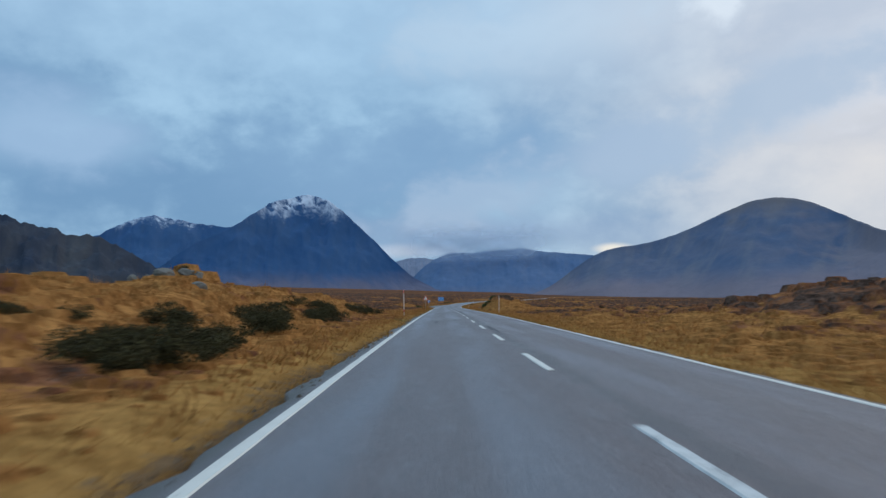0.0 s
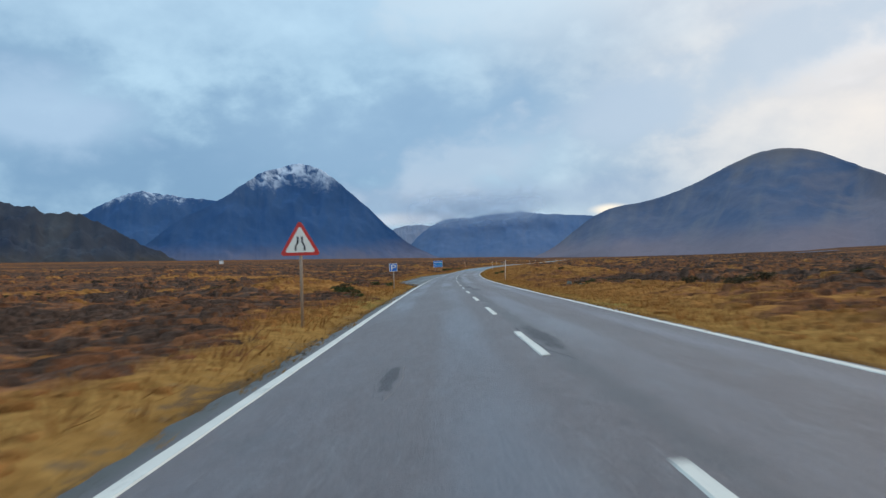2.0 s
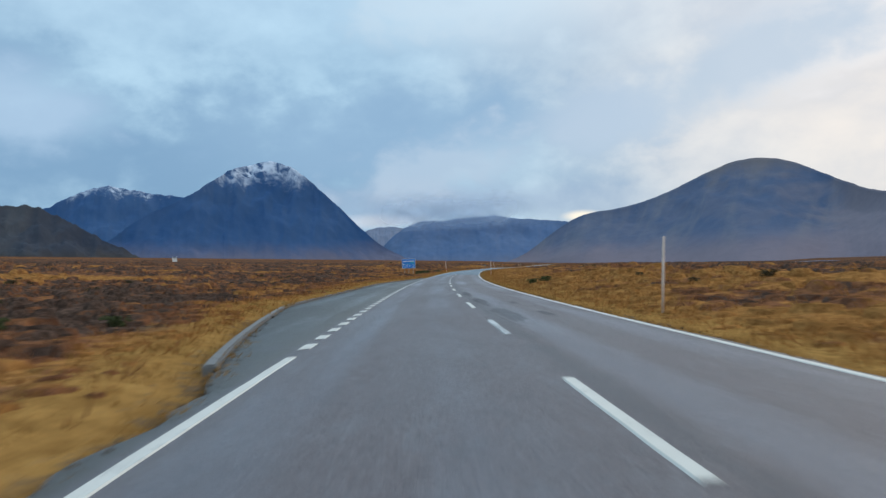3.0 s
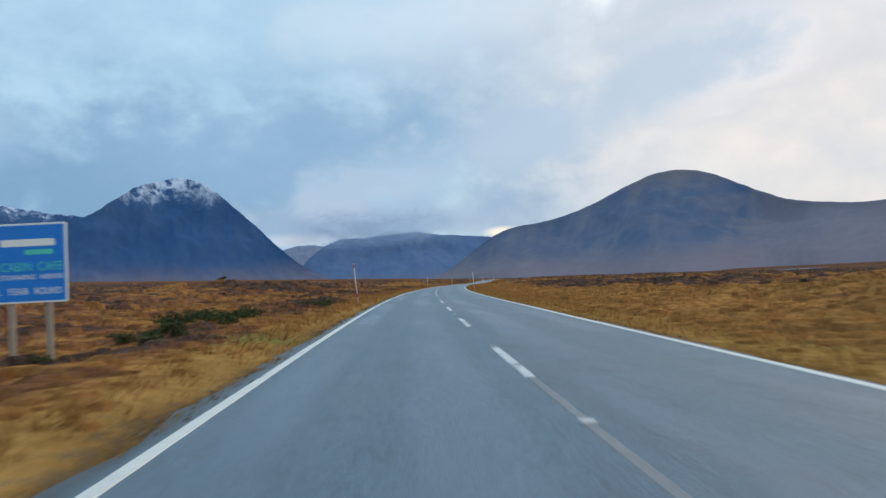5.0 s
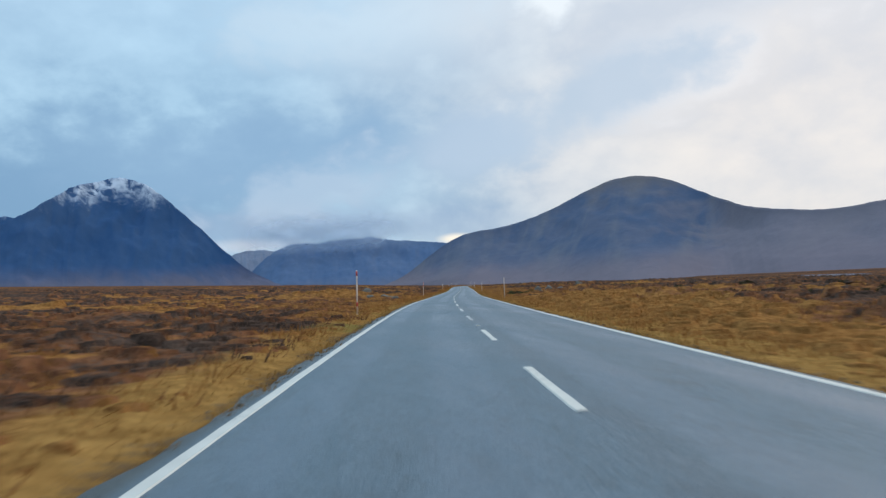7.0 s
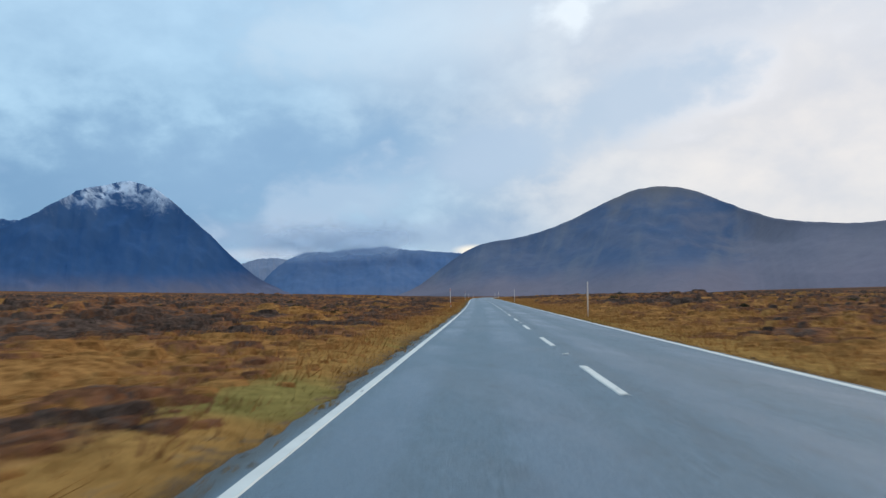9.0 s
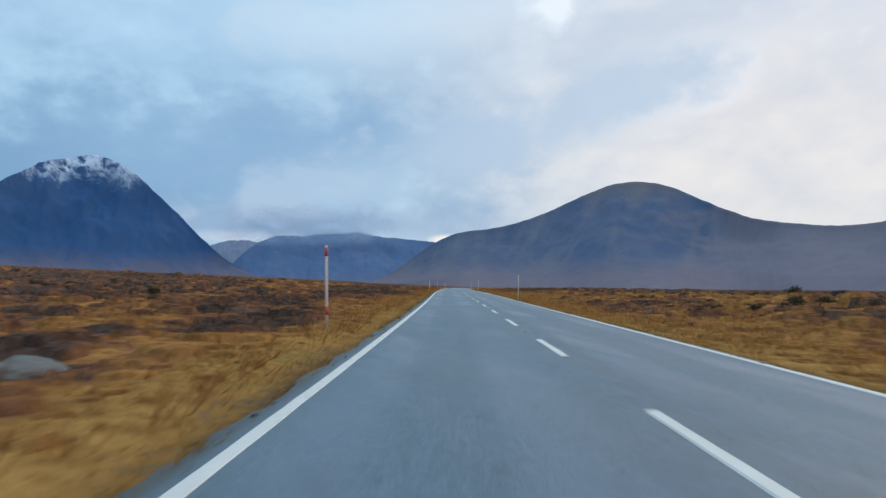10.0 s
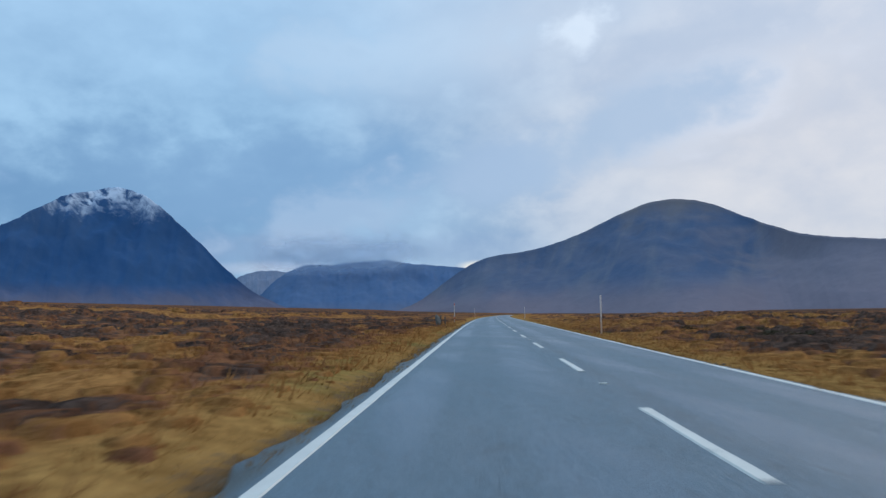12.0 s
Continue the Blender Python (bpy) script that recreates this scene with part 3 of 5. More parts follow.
def build_road():
    s = np.arange(-50, 1250, 0.4)
    lay = layby(s)
    cols = np.array([-EDGE, -3.4, -2.6, -1.75, -0.9, 0, 0.9, 1.75, 2.6, 3.3, EDGE])
    l = np.repeat(cols[None], len(s), 0)
    l[:, 0] -= lay
    l[:, 0] += ((fbm(s / 1.7, s * 0, 9, 4) - 0.5) * 0.30 + (fbm(s / 0.5, s * 0, 19, 2) - 0.5) * 0.22) * (lay < 0.05)
    l[:, -1] += (fbm(s / 1.7, s * 0 + 5, 9, 4) - 0.5) * 0.24 - 0.17
    x, y = road_point(s[:, None], l)
    z = crown(s)[:, None] - FALL * np.minimum(np.abs(l), 4.2) - 0.02 * np.clip(np.abs(l) - 4.2, 0, None)
    # a skirt on either side gives the slab its thickness
    sk = lambda i: np.stack([x[:, i], y[:, i], z[:, i] - 0.5], -1)[:, None]
    grid = np.concatenate([sk(0), np.stack([x, y, z], -1), sk(-1)], 1)
    ob = mesh_object("road", grid.reshape(-1, 3) * K, grid_faces(len(s), len(cols) + 2), ASPHALT)
    ll = np.concatenate([l[:, :1], l, l[:, -1:]], 1)
    age = np.repeat(step(s, 318, 332)[:, None], ll.shape[1], 1)
    vector_attribute(ob, "lane", np.stack([ll / 4.0, age, ll * 0], -1).reshape(-1, 3))
    return tagged(ob, "two-lane grey asphalt road with patched, damp surface", "road", kind="structure")


ROAD = build_road()


def strip(name, s0, s1, l, width, mat, lift=0.006, every=0.7, parent=None):
    """A painted line along the road, a few millimetres proud, with uneven edges that run out flat."""
    n = max(2, int(round((s1 - s0) / every)) + 1)
    s = np.linspace(s0, s1, n)[:, None]
    half = width / 2 * np.array([-1.0, -1.0, 1.0, 1.0])[None]
    ll = l + half + np.array([-0.014, 0.0, 0.0, 0.014])[None] + 0.022 * (fbm(s / 0.8 + 0 * half, half * 40 + l, 73, 3) - 0.5)
    x, y = road_point(s, ll)
    z = crown(s) - FALL * np.abs(ll) + np.array([0.0, lift, lift, 0.0])[None] / K * 1.0
    return mesh_object(name, np.stack([x, y, z], -1).reshape(-1, 3) * K, grid_faces(n, 4), mat, parent, smooth=False)


# how far the painted dashes stray from an even spacing
DRIFT_AT = [12, 49, 86, 115, 149, 184, 215, 347, 384, 410, 446, 572, 608, 644, 680, 710, 742, 778, 812]
DRIFT = [0.6, -0.1, 0.5, 0.0, 0.65, -0.6, -0.65, 0.4, 0.26, 0.26, 0.95, 0.63, 0.25, 0.45, 0.0, -0.4, -0.45, -0.1, 0.1]


def build_lines():
    tagged(strip("edge_line", -48, 1245, LANE, 0.12, LINE, parent=ROAD), "white edge line")
    tagged(strip("edge_line", -48, 217.3, -LANE, 0.14, LINE, parent=ROAD), "white edge line")
    tagged(strip("edge_line", 316, 1245, -LANE, 0.14, LINE, parent=ROAD), "white edge line")
    for i in range(50):
        s = 218.5 + 2.0 * i
        strip("lay_by_dash", s, s + 1.0, -LANE, 0.2, LINE, every=0.33, parent=ROAD)
    tagged(strip("centre_line", 374.5, 388.5, 0.0, 0.06, LINE_FAINT, lift=0.004, parent=ROAD), "faded remains of a centre line")
    tagged(strip("centre_line", 339.0, 349.0, 0.0, 0.07, LINE_FAINT, lift=0.004, parent=ROAD), "faded remains of a centre line")
    tagged(strip("centre_line", 438.6, 444.2, 0.0, 0.07, LINE_FAINT, lift=0.004, parent=ROAD), "faded remains of a centre line")
    rng = random.Random(4)
    for k in range(-4, 128):
        s = 9 * k + 2.5 + float(np.interp(9 * k, DRIFT_AT, DRIFT))
        faded = 318 < s < 385 or 100 < s < 118 or 180 < s < 188
        if k == 42:
            continue
        strip("centre_dash", s, s + 3.75, 0.0, 0.10, LINE_FAINT if 431 < s < 439 else LINE_WORN if faded or rng.random() < 0.12 else LINE, every=0.35, parent=ROAD)


build_lines()


# ---- mountains ----
def build_mountain(name, ridge, mat, label, reach=1.7, rough=0.16, seed=1, power=1.25, back=1.0, grain=260.0, crag=1.0, soften=4):
    """A mountain round a crest line given by a few turning points (in the moor's metres): slopes fall from the
    crest to both sides, cut by gullies and spurs."""
    ridge = np.array(ridge, float)
    d = np.concatenate([[0], np.cumsum(np.hypot(*np.diff(ridge[:, :2], axis=0).T))])
    n, m = 220, 56
    u = np.linspace(0, d[-1], n)
    crest = np.stack([np.interp(u, d, ridge[:, i]) for i in range(3)], 1)
    for _ in range(soften):
        crest[1:-1] = 0.25 * crest[:-2] + 0.5 * crest[1:-1] + 0.25 * crest[2:]
    crest[:, 2] += (fbm(u / 90, u * 0 + seed, seed, 4) - 0.5) * 0.05 * crag * crest[:, 2] + (fbm(u / 22, u * 0, seed + 7, 3) - 0.5) * 12 * crag
    crest[:, 2] = np.maximum(crest[:, 2], 2)
    v = np.concatenate([-np.linspace(1, 0, m)[:-1] ** 1.2, np.linspace(0, 1, m // 2)[1:] ** 1.2])
    h = crest[:, 2][:, None]
    run = reach * h * np.where(v < 0, 1.0, back)[None]
    toward = crest[:, :2] / np.linalg.norm(crest[:, :2], axis=1)[:, None]
    x = crest[:, 0][:, None] + toward[:, 0][:, None] * run * v[None]
    y = crest[:, 1][:, None] + toward[:, 1][:, None] * run * v[None]
    fall = 1 - np.abs(v[None]) ** (1 / power)
    gully = 1 - 2 * np.abs(fbm(x / grain + 3.1, y / (grain * 2.2), seed + 17, 5) - 0.5)
    away = np.clip(np.abs(v[None]) * 5, 0, 1)
    z = h * np.clip(fall, 0, 1) * (1 + rough * (gully - 0.75) * away) + (fbm(x / 60, y / 60, seed + 29, 4) - 0.5) * 34 * crag * away * np.clip(fall * 3, 0, 1)
    z = z - 25 * np.clip(np.abs(v[None]) * 4 - 3, 0, 1)
    ob = mesh_object(name, np.stack([x, y, z], -1).reshape(-1, 3) * K, grid_faces(n, len(v)), mat)
    vector_attribute(ob, "slope", np.stack([(u[:, None] - 0.25 * run * v[None]) * K, run * v[None] * K, 0 * x], -1).reshape(-1, 3))
    return tagged(ob, label, "mountain", kind="structure")


# blue air haze is painted into the peak's rock, scree and foot colours
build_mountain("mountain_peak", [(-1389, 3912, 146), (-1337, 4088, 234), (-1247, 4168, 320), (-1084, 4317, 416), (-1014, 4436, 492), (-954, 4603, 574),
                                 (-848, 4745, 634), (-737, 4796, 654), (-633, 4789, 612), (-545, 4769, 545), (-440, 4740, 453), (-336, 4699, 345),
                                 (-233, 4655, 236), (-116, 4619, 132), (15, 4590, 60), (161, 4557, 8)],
               mat_mountain("peak_rock_haze", (0.135, 0.135, 0.185), (0.025, 0.067, 0.158), (0.033, 0.077, 0.168), (0.050, 0.092, 0.176), 258.0, 85.0, foot_top=100.0),
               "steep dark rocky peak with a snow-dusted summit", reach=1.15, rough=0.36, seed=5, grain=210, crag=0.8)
# the ridge's base colours hold the same painted blue haze
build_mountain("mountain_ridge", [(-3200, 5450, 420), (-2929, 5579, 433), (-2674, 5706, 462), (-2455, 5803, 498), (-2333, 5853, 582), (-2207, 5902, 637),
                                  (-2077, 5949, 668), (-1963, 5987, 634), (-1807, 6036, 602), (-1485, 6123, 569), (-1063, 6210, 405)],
               mat_mountain("ridge_rock_haze", (0.07, 0.09, 0.14), (0.029, 0.074, 0.170), (0.038, 0.085, 0.178), (0.056, 0.098, 0.185), 308.0, 60.0),
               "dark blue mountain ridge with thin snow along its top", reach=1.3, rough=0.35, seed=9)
build_mountain("mountain_shoulder", [(-2600, 2300, 410), (-1916, 2930, 430), (-1763, 3025, 400), (-1664, 3080, 356), (-1595, 3117, 314), (-1506, 3161, 302),
                                     (-1431, 3195, 278), (-1335, 3236, 268), (-1265, 3264, 224), (-1172, 3299, 163), (-1066, 3335, 100), (-957, 3367, 47)],
               mat_mountain("shoulder_rock", (0.062, 0.057, 0.050), (0.026, 0.036, 0.058), (0.042, 0.050, 0.066), (0.095, 0.096, 0.092), foot_top=78.0, relief=0.6),
               "dark craggy hillside with grey-brown lower slopes", reach=1.6, rough=0.6, seed=13, grain=120, crag=1.8)
# farthest off: painted haze hides most of the rock's own colour
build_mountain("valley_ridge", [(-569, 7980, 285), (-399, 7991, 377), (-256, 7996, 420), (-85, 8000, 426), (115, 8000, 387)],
               mat_mountain("far_rock_haze", (0.13, 0.16, 0.23), (0.16, 0.19, 0.26), (0.17, 0.20, 0.27), (0.19, 0.21, 0.27)),
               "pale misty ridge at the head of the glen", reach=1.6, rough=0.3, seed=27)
# haze of distance painted into the hills' colours, paler at the foot
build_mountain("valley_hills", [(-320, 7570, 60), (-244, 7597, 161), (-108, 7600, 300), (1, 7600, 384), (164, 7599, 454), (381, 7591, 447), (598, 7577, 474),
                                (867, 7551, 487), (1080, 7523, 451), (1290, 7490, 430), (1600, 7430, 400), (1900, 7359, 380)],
               mat_mountain("valley_rock_haze", (0.120, 0.150, 0.228), (0.076, 0.126, 0.228), (0.090, 0.138, 0.235), (0.115, 0.152, 0.238), relief=0.12),
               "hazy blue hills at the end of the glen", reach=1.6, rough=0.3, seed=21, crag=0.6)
# heather and grass colours, with distance haze painted in as blue-grey and mauve
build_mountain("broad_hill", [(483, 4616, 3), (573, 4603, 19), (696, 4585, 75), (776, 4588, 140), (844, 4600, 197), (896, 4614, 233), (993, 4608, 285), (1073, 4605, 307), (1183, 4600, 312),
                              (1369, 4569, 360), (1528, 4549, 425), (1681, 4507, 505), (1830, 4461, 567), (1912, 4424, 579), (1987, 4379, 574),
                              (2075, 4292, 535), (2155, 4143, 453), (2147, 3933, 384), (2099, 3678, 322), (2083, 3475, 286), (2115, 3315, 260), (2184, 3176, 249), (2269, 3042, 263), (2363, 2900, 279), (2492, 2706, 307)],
               mat_mountain("hill_heather_haze", (0.180, 0.155, 0.182), (0.062, 0.092, 0.156), (0.094, 0.110, 0.160), (0.168, 0.162, 0.174), foot_top=84.0,
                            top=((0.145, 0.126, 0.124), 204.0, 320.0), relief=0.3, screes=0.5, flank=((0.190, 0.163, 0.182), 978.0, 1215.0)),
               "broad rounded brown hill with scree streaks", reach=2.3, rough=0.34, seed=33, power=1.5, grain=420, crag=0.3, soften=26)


# ---- cloud lying on the hills ----
def build_low_cloud():
    """Thin torn cloud over the tops at the head of the glen, billowing towards the moor."""
    m, nt, bsdf = material("low_cloud")
    p = place_of(nt)
    xyz = nt.nodes.new("ShaderNodeSeparateXYZ")
    nt.links.new(p, xyz.inputs[0])
    x, z = xyz.outputs[0], xyz.outputs[2]
    rag = math_node(nt, "SUBTRACT", noise_node(nt, stretch(nt, p, 1.0, 1.0, 1.5), 0.0065, 7, 0.58, 0.4), 0.5)
    level = math_node(nt, "ADD", z, math_node(nt, "MULTIPLY", rag, 110.0))
    veil = math_node(nt, "MULTIPLY", smooth_node(nt, level, 170.0, 262.0), smooth_node(nt, level, 390.0, 290.0))
    veil = math_node(nt, "MULTIPLY", veil, math_node(nt, "MULTIPLY", smooth_node(nt, x, -260.0, 0.0), smooth_node(nt, x, 760.0, 430.0)))
    bsdf.inputs["Base Color"].default_value = (0.44, 0.53, 0.66, 1)
    bsdf.inputs["Roughness"].default_value = 1.0
    bsdf.inputs["Specular IOR Level"].default_value = 0.0
    # mist passes light from the sky behind it
    mist = nt.nodes.new("ShaderNodeBsdfTranslucent")
    mist.inputs["Color"].default_value = (0.48, 0.58, 0.72, 1)
    body = nt.nodes.new("ShaderNodeMixShader")
    body.inputs[0].default_value = 0.7
    nt.links.new(bsdf.outputs[0], body.inputs[1])
    nt.links.new(mist.outputs[0], body.inputs[2])
    clear = nt.nodes.new("ShaderNodeBsdfTransparent")
    both = nt.nodes.new("ShaderNodeMixShader")
    nt.links.new(math_node(nt, "MULTIPLY", veil, 0.6), both.inputs[0])
    nt.links.new(clear.outputs[0], both.inputs[1])
    nt.links.new(body.outputs[0], both.inputs[2])
    nt.links.new(both.outputs[0], nt.nodes["Material Output"].inputs["Surface"])
    n, k = 70, 24
    u, v = np.meshgrid(np.linspace(-600, 1500, n), np.linspace(330, 800, k), indexing="ij")
    y = 7260 + 160 * (fbm(u / 260, v / 160, 83, 4) - 0.5)
    ob = mesh_object("low_cloud", np.stack([u, y, v], -1).reshape(-1, 3) * K, grid_faces(n, k), m)
    tagged(ob, "thin grey cloud torn over the tops of far hills", "cloud", kind="structure")


build_low_cloud()


# ---- roadside posts and signs ----
def set_on_ground(s, l, sink=0.06):
    x, y = road_point(s, l)
    return Vector((float(x), float(y), float(ground_height(s, l)) - sink)) * K


def lathe(bm, profile, sides=12, z0=0.0):
    """Rings of (height, radius), closed at both ends."""
    rings = []
    for h, r in profile:
        rings.append([bm.verts.new((r * math.cos(2 * math.pi * i / sides), r * math.sin(2 * math.pi * i / sides), z0 + h)) for i in range(sides)])
    for a, b in zip(rings, rings[1:]):
        for i in range(sides):
            bm.faces.new((a[i], a[(i + 1) % sides], b[(i + 1) % sides], b[i]))
    bm.faces.new(rings[0][::-1])
    bm.faces.new(rings[-1])


def box(bm, x0, x1, y0, y1, z0, z1):
    v = [bm.verts.new((x, y, z)) for z in (z0, z1) for y in (y0, y1) for x in (x0, x1)]
    for f in ((0, 2, 3, 1), (4, 5, 7, 6), (0, 1, 5, 4), (2, 6, 7, 3), (0, 4, 6, 2), (1, 3, 7, 5)):
        bm.faces.new([v[i] for i in f])


def slab(bm, outline, y0, y1):
    """A flat plate in x and z with the given outline, from y0 to y1."""
    a = [bm.verts.new((x, y0, z)) for x, z in outline]
    b = [bm.verts.new((x, y1, z)) for x, z in outline]
    bm.faces.new(a)
    bm.faces.new(b[::-1])
    n = len(a)
    for i in range(n):
        bm.faces.new((a[i], b[i], b[(i + 1) % n], a[(i + 1) % n]))


def part(name, bm, mat, parent, label="", bevel=0.0, smooth=False):
    if bevel:
        bmesh.ops.bevel(bm, geom=bm.edges[:], offset=bevel, segments=2, affect="EDGES", profile=0.6)
    bmesh.ops.recalc_face_normals(bm, faces=bm.faces[:])
    me = bpy.data.meshes.new(name)
    bm.to_mesh(me)
    bm.free()
    for p in me.polygons:
        p.use_smooth = smooth
    me.materials.append(mat)
    ob = new(name, me)
    ob.parent = parent
    if label:
        tagged(ob, label)
    return ob


def thing(name, label, category, place, turn=0.0, group="", tilt=(0.0, 0.0)):
    """An empty at a thing's base. Its parts are drawn in the moor's metres and scaled with it."""
    ob = new(name)
    ob.empty_display_size = 0.2
    ob.matrix_world = Matrix.Translation(place) @ pose(0, 0, 0, tilt[0], tilt[1], turn) @ Matrix.Diagonal((K, K, K, 1))
    return tagged(ob, label, category, group)


def heading(s):
    return math.degrees(float(np.interp(s, SG, PSI)))


def build_marker(s, l, banded, height=2.35, lean=(0.0, 0.0), radius=0.04):
    label = "white timber snow pole with red bands on the grassy verge" if banded else "plain pale timber snow pole on the grassy verge"
    post = thing("marker_post", label, "marker post", set_on_ground(s, l, 0.12), heading(s), "roadside marker posts", lean)
    bm = bmesh.new()
    lathe(bm, [(0, radius * 1.08), (height * 0.5, radius), (height, radius * 0.92), (height + 0.02, radius * 0.6)])
    part("pole", bm, POLE, post, smooth=True)
    if banded:
        for z0, z1 in ((height - 0.27, height - 0.04), (height - 0.74, height - 0.46) if s == 586 else (0.52, 0.74)):
            bm = bmesh.new()
            lathe(bm, [(z0, radius * 1.12), (z1, radius * 1.09)])
            part("band", bm, RED, post, "red reflective band", smooth=True)
    return post


for s, l, lean in ((66.4, -4.75, (0, -1.0)), (385.8, -4.95, (0, -4.5)), (505, -5.2, (0, 1)), (586, -5.1, (0, 1.5)), (686.6, -5.05, (0, -1)),
                   (787.8, -4.6, (0, 2)), (889, -5.1, (0, 0)), (990, -5.2, (0, 0))):
    build_marker(s, l, True, 2.6 if s == 385.8 else 2.35, lean)
for s, l, lean in ((102.6, 5.75, (0, 0.5)), (228.2, 5.6, (0, 2.5)), (337.3, 5.4, (0, 0)), (437, 4.5, (0, -3)), (553, 5.6, (0, 0)),
                   (647.2, 5.05, (0, 1.2)), (740.5, 4.8, (0, 1)), (844, 5.0, (0, 0)), (944, 5.2, (0, 0))):
    build_marker(s, l, False, lean=lean)


def triangle(size, base, grow=0.0):
    """Rounded triangle pointing up: its side, the height of its foot, and how far its outline is drawn in."""
    r = 0.06 - grow
    h = size * math.sqrt(3) / 2
    corners = [(-size / 2 + 0.104, base + 0.06), (size / 2 - 0.104, base + 0.06), (0, base + h - 0.12)]
    out = []
    for (x, z), a0 in zip(corners, (150, 270, 30)):
        out += [(x + r * math.cos(radians(a0 + a)), z + r * math.sin(radians(a0 + a))) for a in range(0, 121, 20)]
    return out


def build_warning_sign(s, l):
    sign = thing("warning_sign", "red-bordered triangular road-narrows sign on a grey post", "road sign", set_on_ground(s, l, 0.1), heading(s), tilt=(0, 1.0))
    foot, size = 1.93, 1.06
    bm = bmesh.new()
    lathe(bm, [(0, 0.038), (foot + 0.62, 0.038), (foot + 0.63, 0.02)])
    part("post", bm, WOOD, sign, "weathered grey post", smooth=True)
    bm = bmesh.new()
    slab(bm, triangle(size, foot), -0.062, -0.05)
    plate = part("plate", bm, SIGN_RED, sign, "red triangular plate")
    bm = bmesh.new()
    slab(bm, triangle(size - 0.20, foot + 0.058, 0.02), -0.068, -0.0625)
    part("face", bm, SIGN_WHITE, plate, "cream white sign face")
    for side in (-1, 1):
        bm = bmesh.new()
        xs = [(0.115, 0.0), (0.115, 0.12), (0.055, 0.22), (0.055, 0.36)]
        wide = 0.048
        line = [(side * (x + wide / 2), foot + 0.12 + z) for x, z in xs] + [(side * (x - wide / 2), foot + 0.12 + z) for x, z in xs[::-1]]
        slab(bm, line, -0.074, -0.0685)
        part("symbol_bar", bm, SIGN_BLACK, plate, "black narrowing lane mark")
    for z in (foot + 0.2, foot + 0.5):
        bm = bmesh.new()
        box(bm, -0.06, 0.06, -0.05, 0.045, z, z + 0.04)
        part("clamp", bm, ALU, sign, bevel=0.006)


build_warning_sign(157.6, -4.85)


def lettering(name, text, size, x, z, y, mat, parent, width=None, align="CENTER", label=""):
    """Raised letters on a sign's face, in the sign's own metres."""
    cu = bpy.data.curves.new(name, "FONT")
    cu.body, cu.size, cu.extrude, cu.align_x = text, size, 0.003, align
    ob = new(name, cu)
    bpy.context.view_layer.update()
    if width:
        cu.size = size
        ob.scale = (width / max(ob.dimensions.x, 1e-4), 1, 1)
    bpy.context.view_layer.update()
    me = bpy.data.meshes.new_from_object(ob.evaluated_get(bpy.context.evaluated_depsgraph_get()))
    me.transform(pose(x, y, z, 90, 0, 0) @ Matrix.Diagonal((*ob.scale, 1)))
    me.materials.clear()
    me.materials.append(mat)
    bpy.data.objects.remove(ob)
    out = new(name, me)
    out.parent = parent
    return tagged(out, label) if label else out


def rounded(x0, x1, z0, z1, r):
    out = []
    for cx, cz, a0 in ((x1 - r, z0 + r, 270), (x1 - r, z1 - r, 0), (x0 + r, z1 - r, 90), (x0 + r, z0 + r, 180)):
        out += [(cx + r * math.cos(radians(a0 + a)), cz + r * math.sin(radians(a0 + a))) for a in range(0, 91, 30)]
    return out


def build_parking_sign(s, l):
    sign = thing("parking_sign", "square blue parking sign with white border on a wooden post", "road sign", set_on_ground(s, l, 0.1), heading(s))
    w, z0 = 0.30, 1.45
    bm = bmesh.new()
    lathe(bm, [(0, 0.045), (z0 + 0.5, 0.042)])
    part("post", bm, WOOD, sign, "weathered wooden post", smooth=True)
    bm = bmesh.new()
    slab(bm, rounded(-w, w, z0, z0 + 2 * w, 0.05), -0.07, -0.05)
    plate = part("plate", bm, SIGN_WHITE, sign, "white-edged plate")
    bm = bmesh.new()
    slab(bm, rounded(-w + 0.03, w - 0.03, z0 + 0.03, z0 + 2 * w - 0.03, 0.04), -0.076, -0.0705)
    part("face", bm, SIGN_BLUE, plate, "blue sign face")
    lettering("letter", "P", 0.66, 0.0, z0 + 0.065, -0.079, SIGN_WHITE, plate, 0.36, label="white letter P")


build_parking_sign(196.6, -4.9)


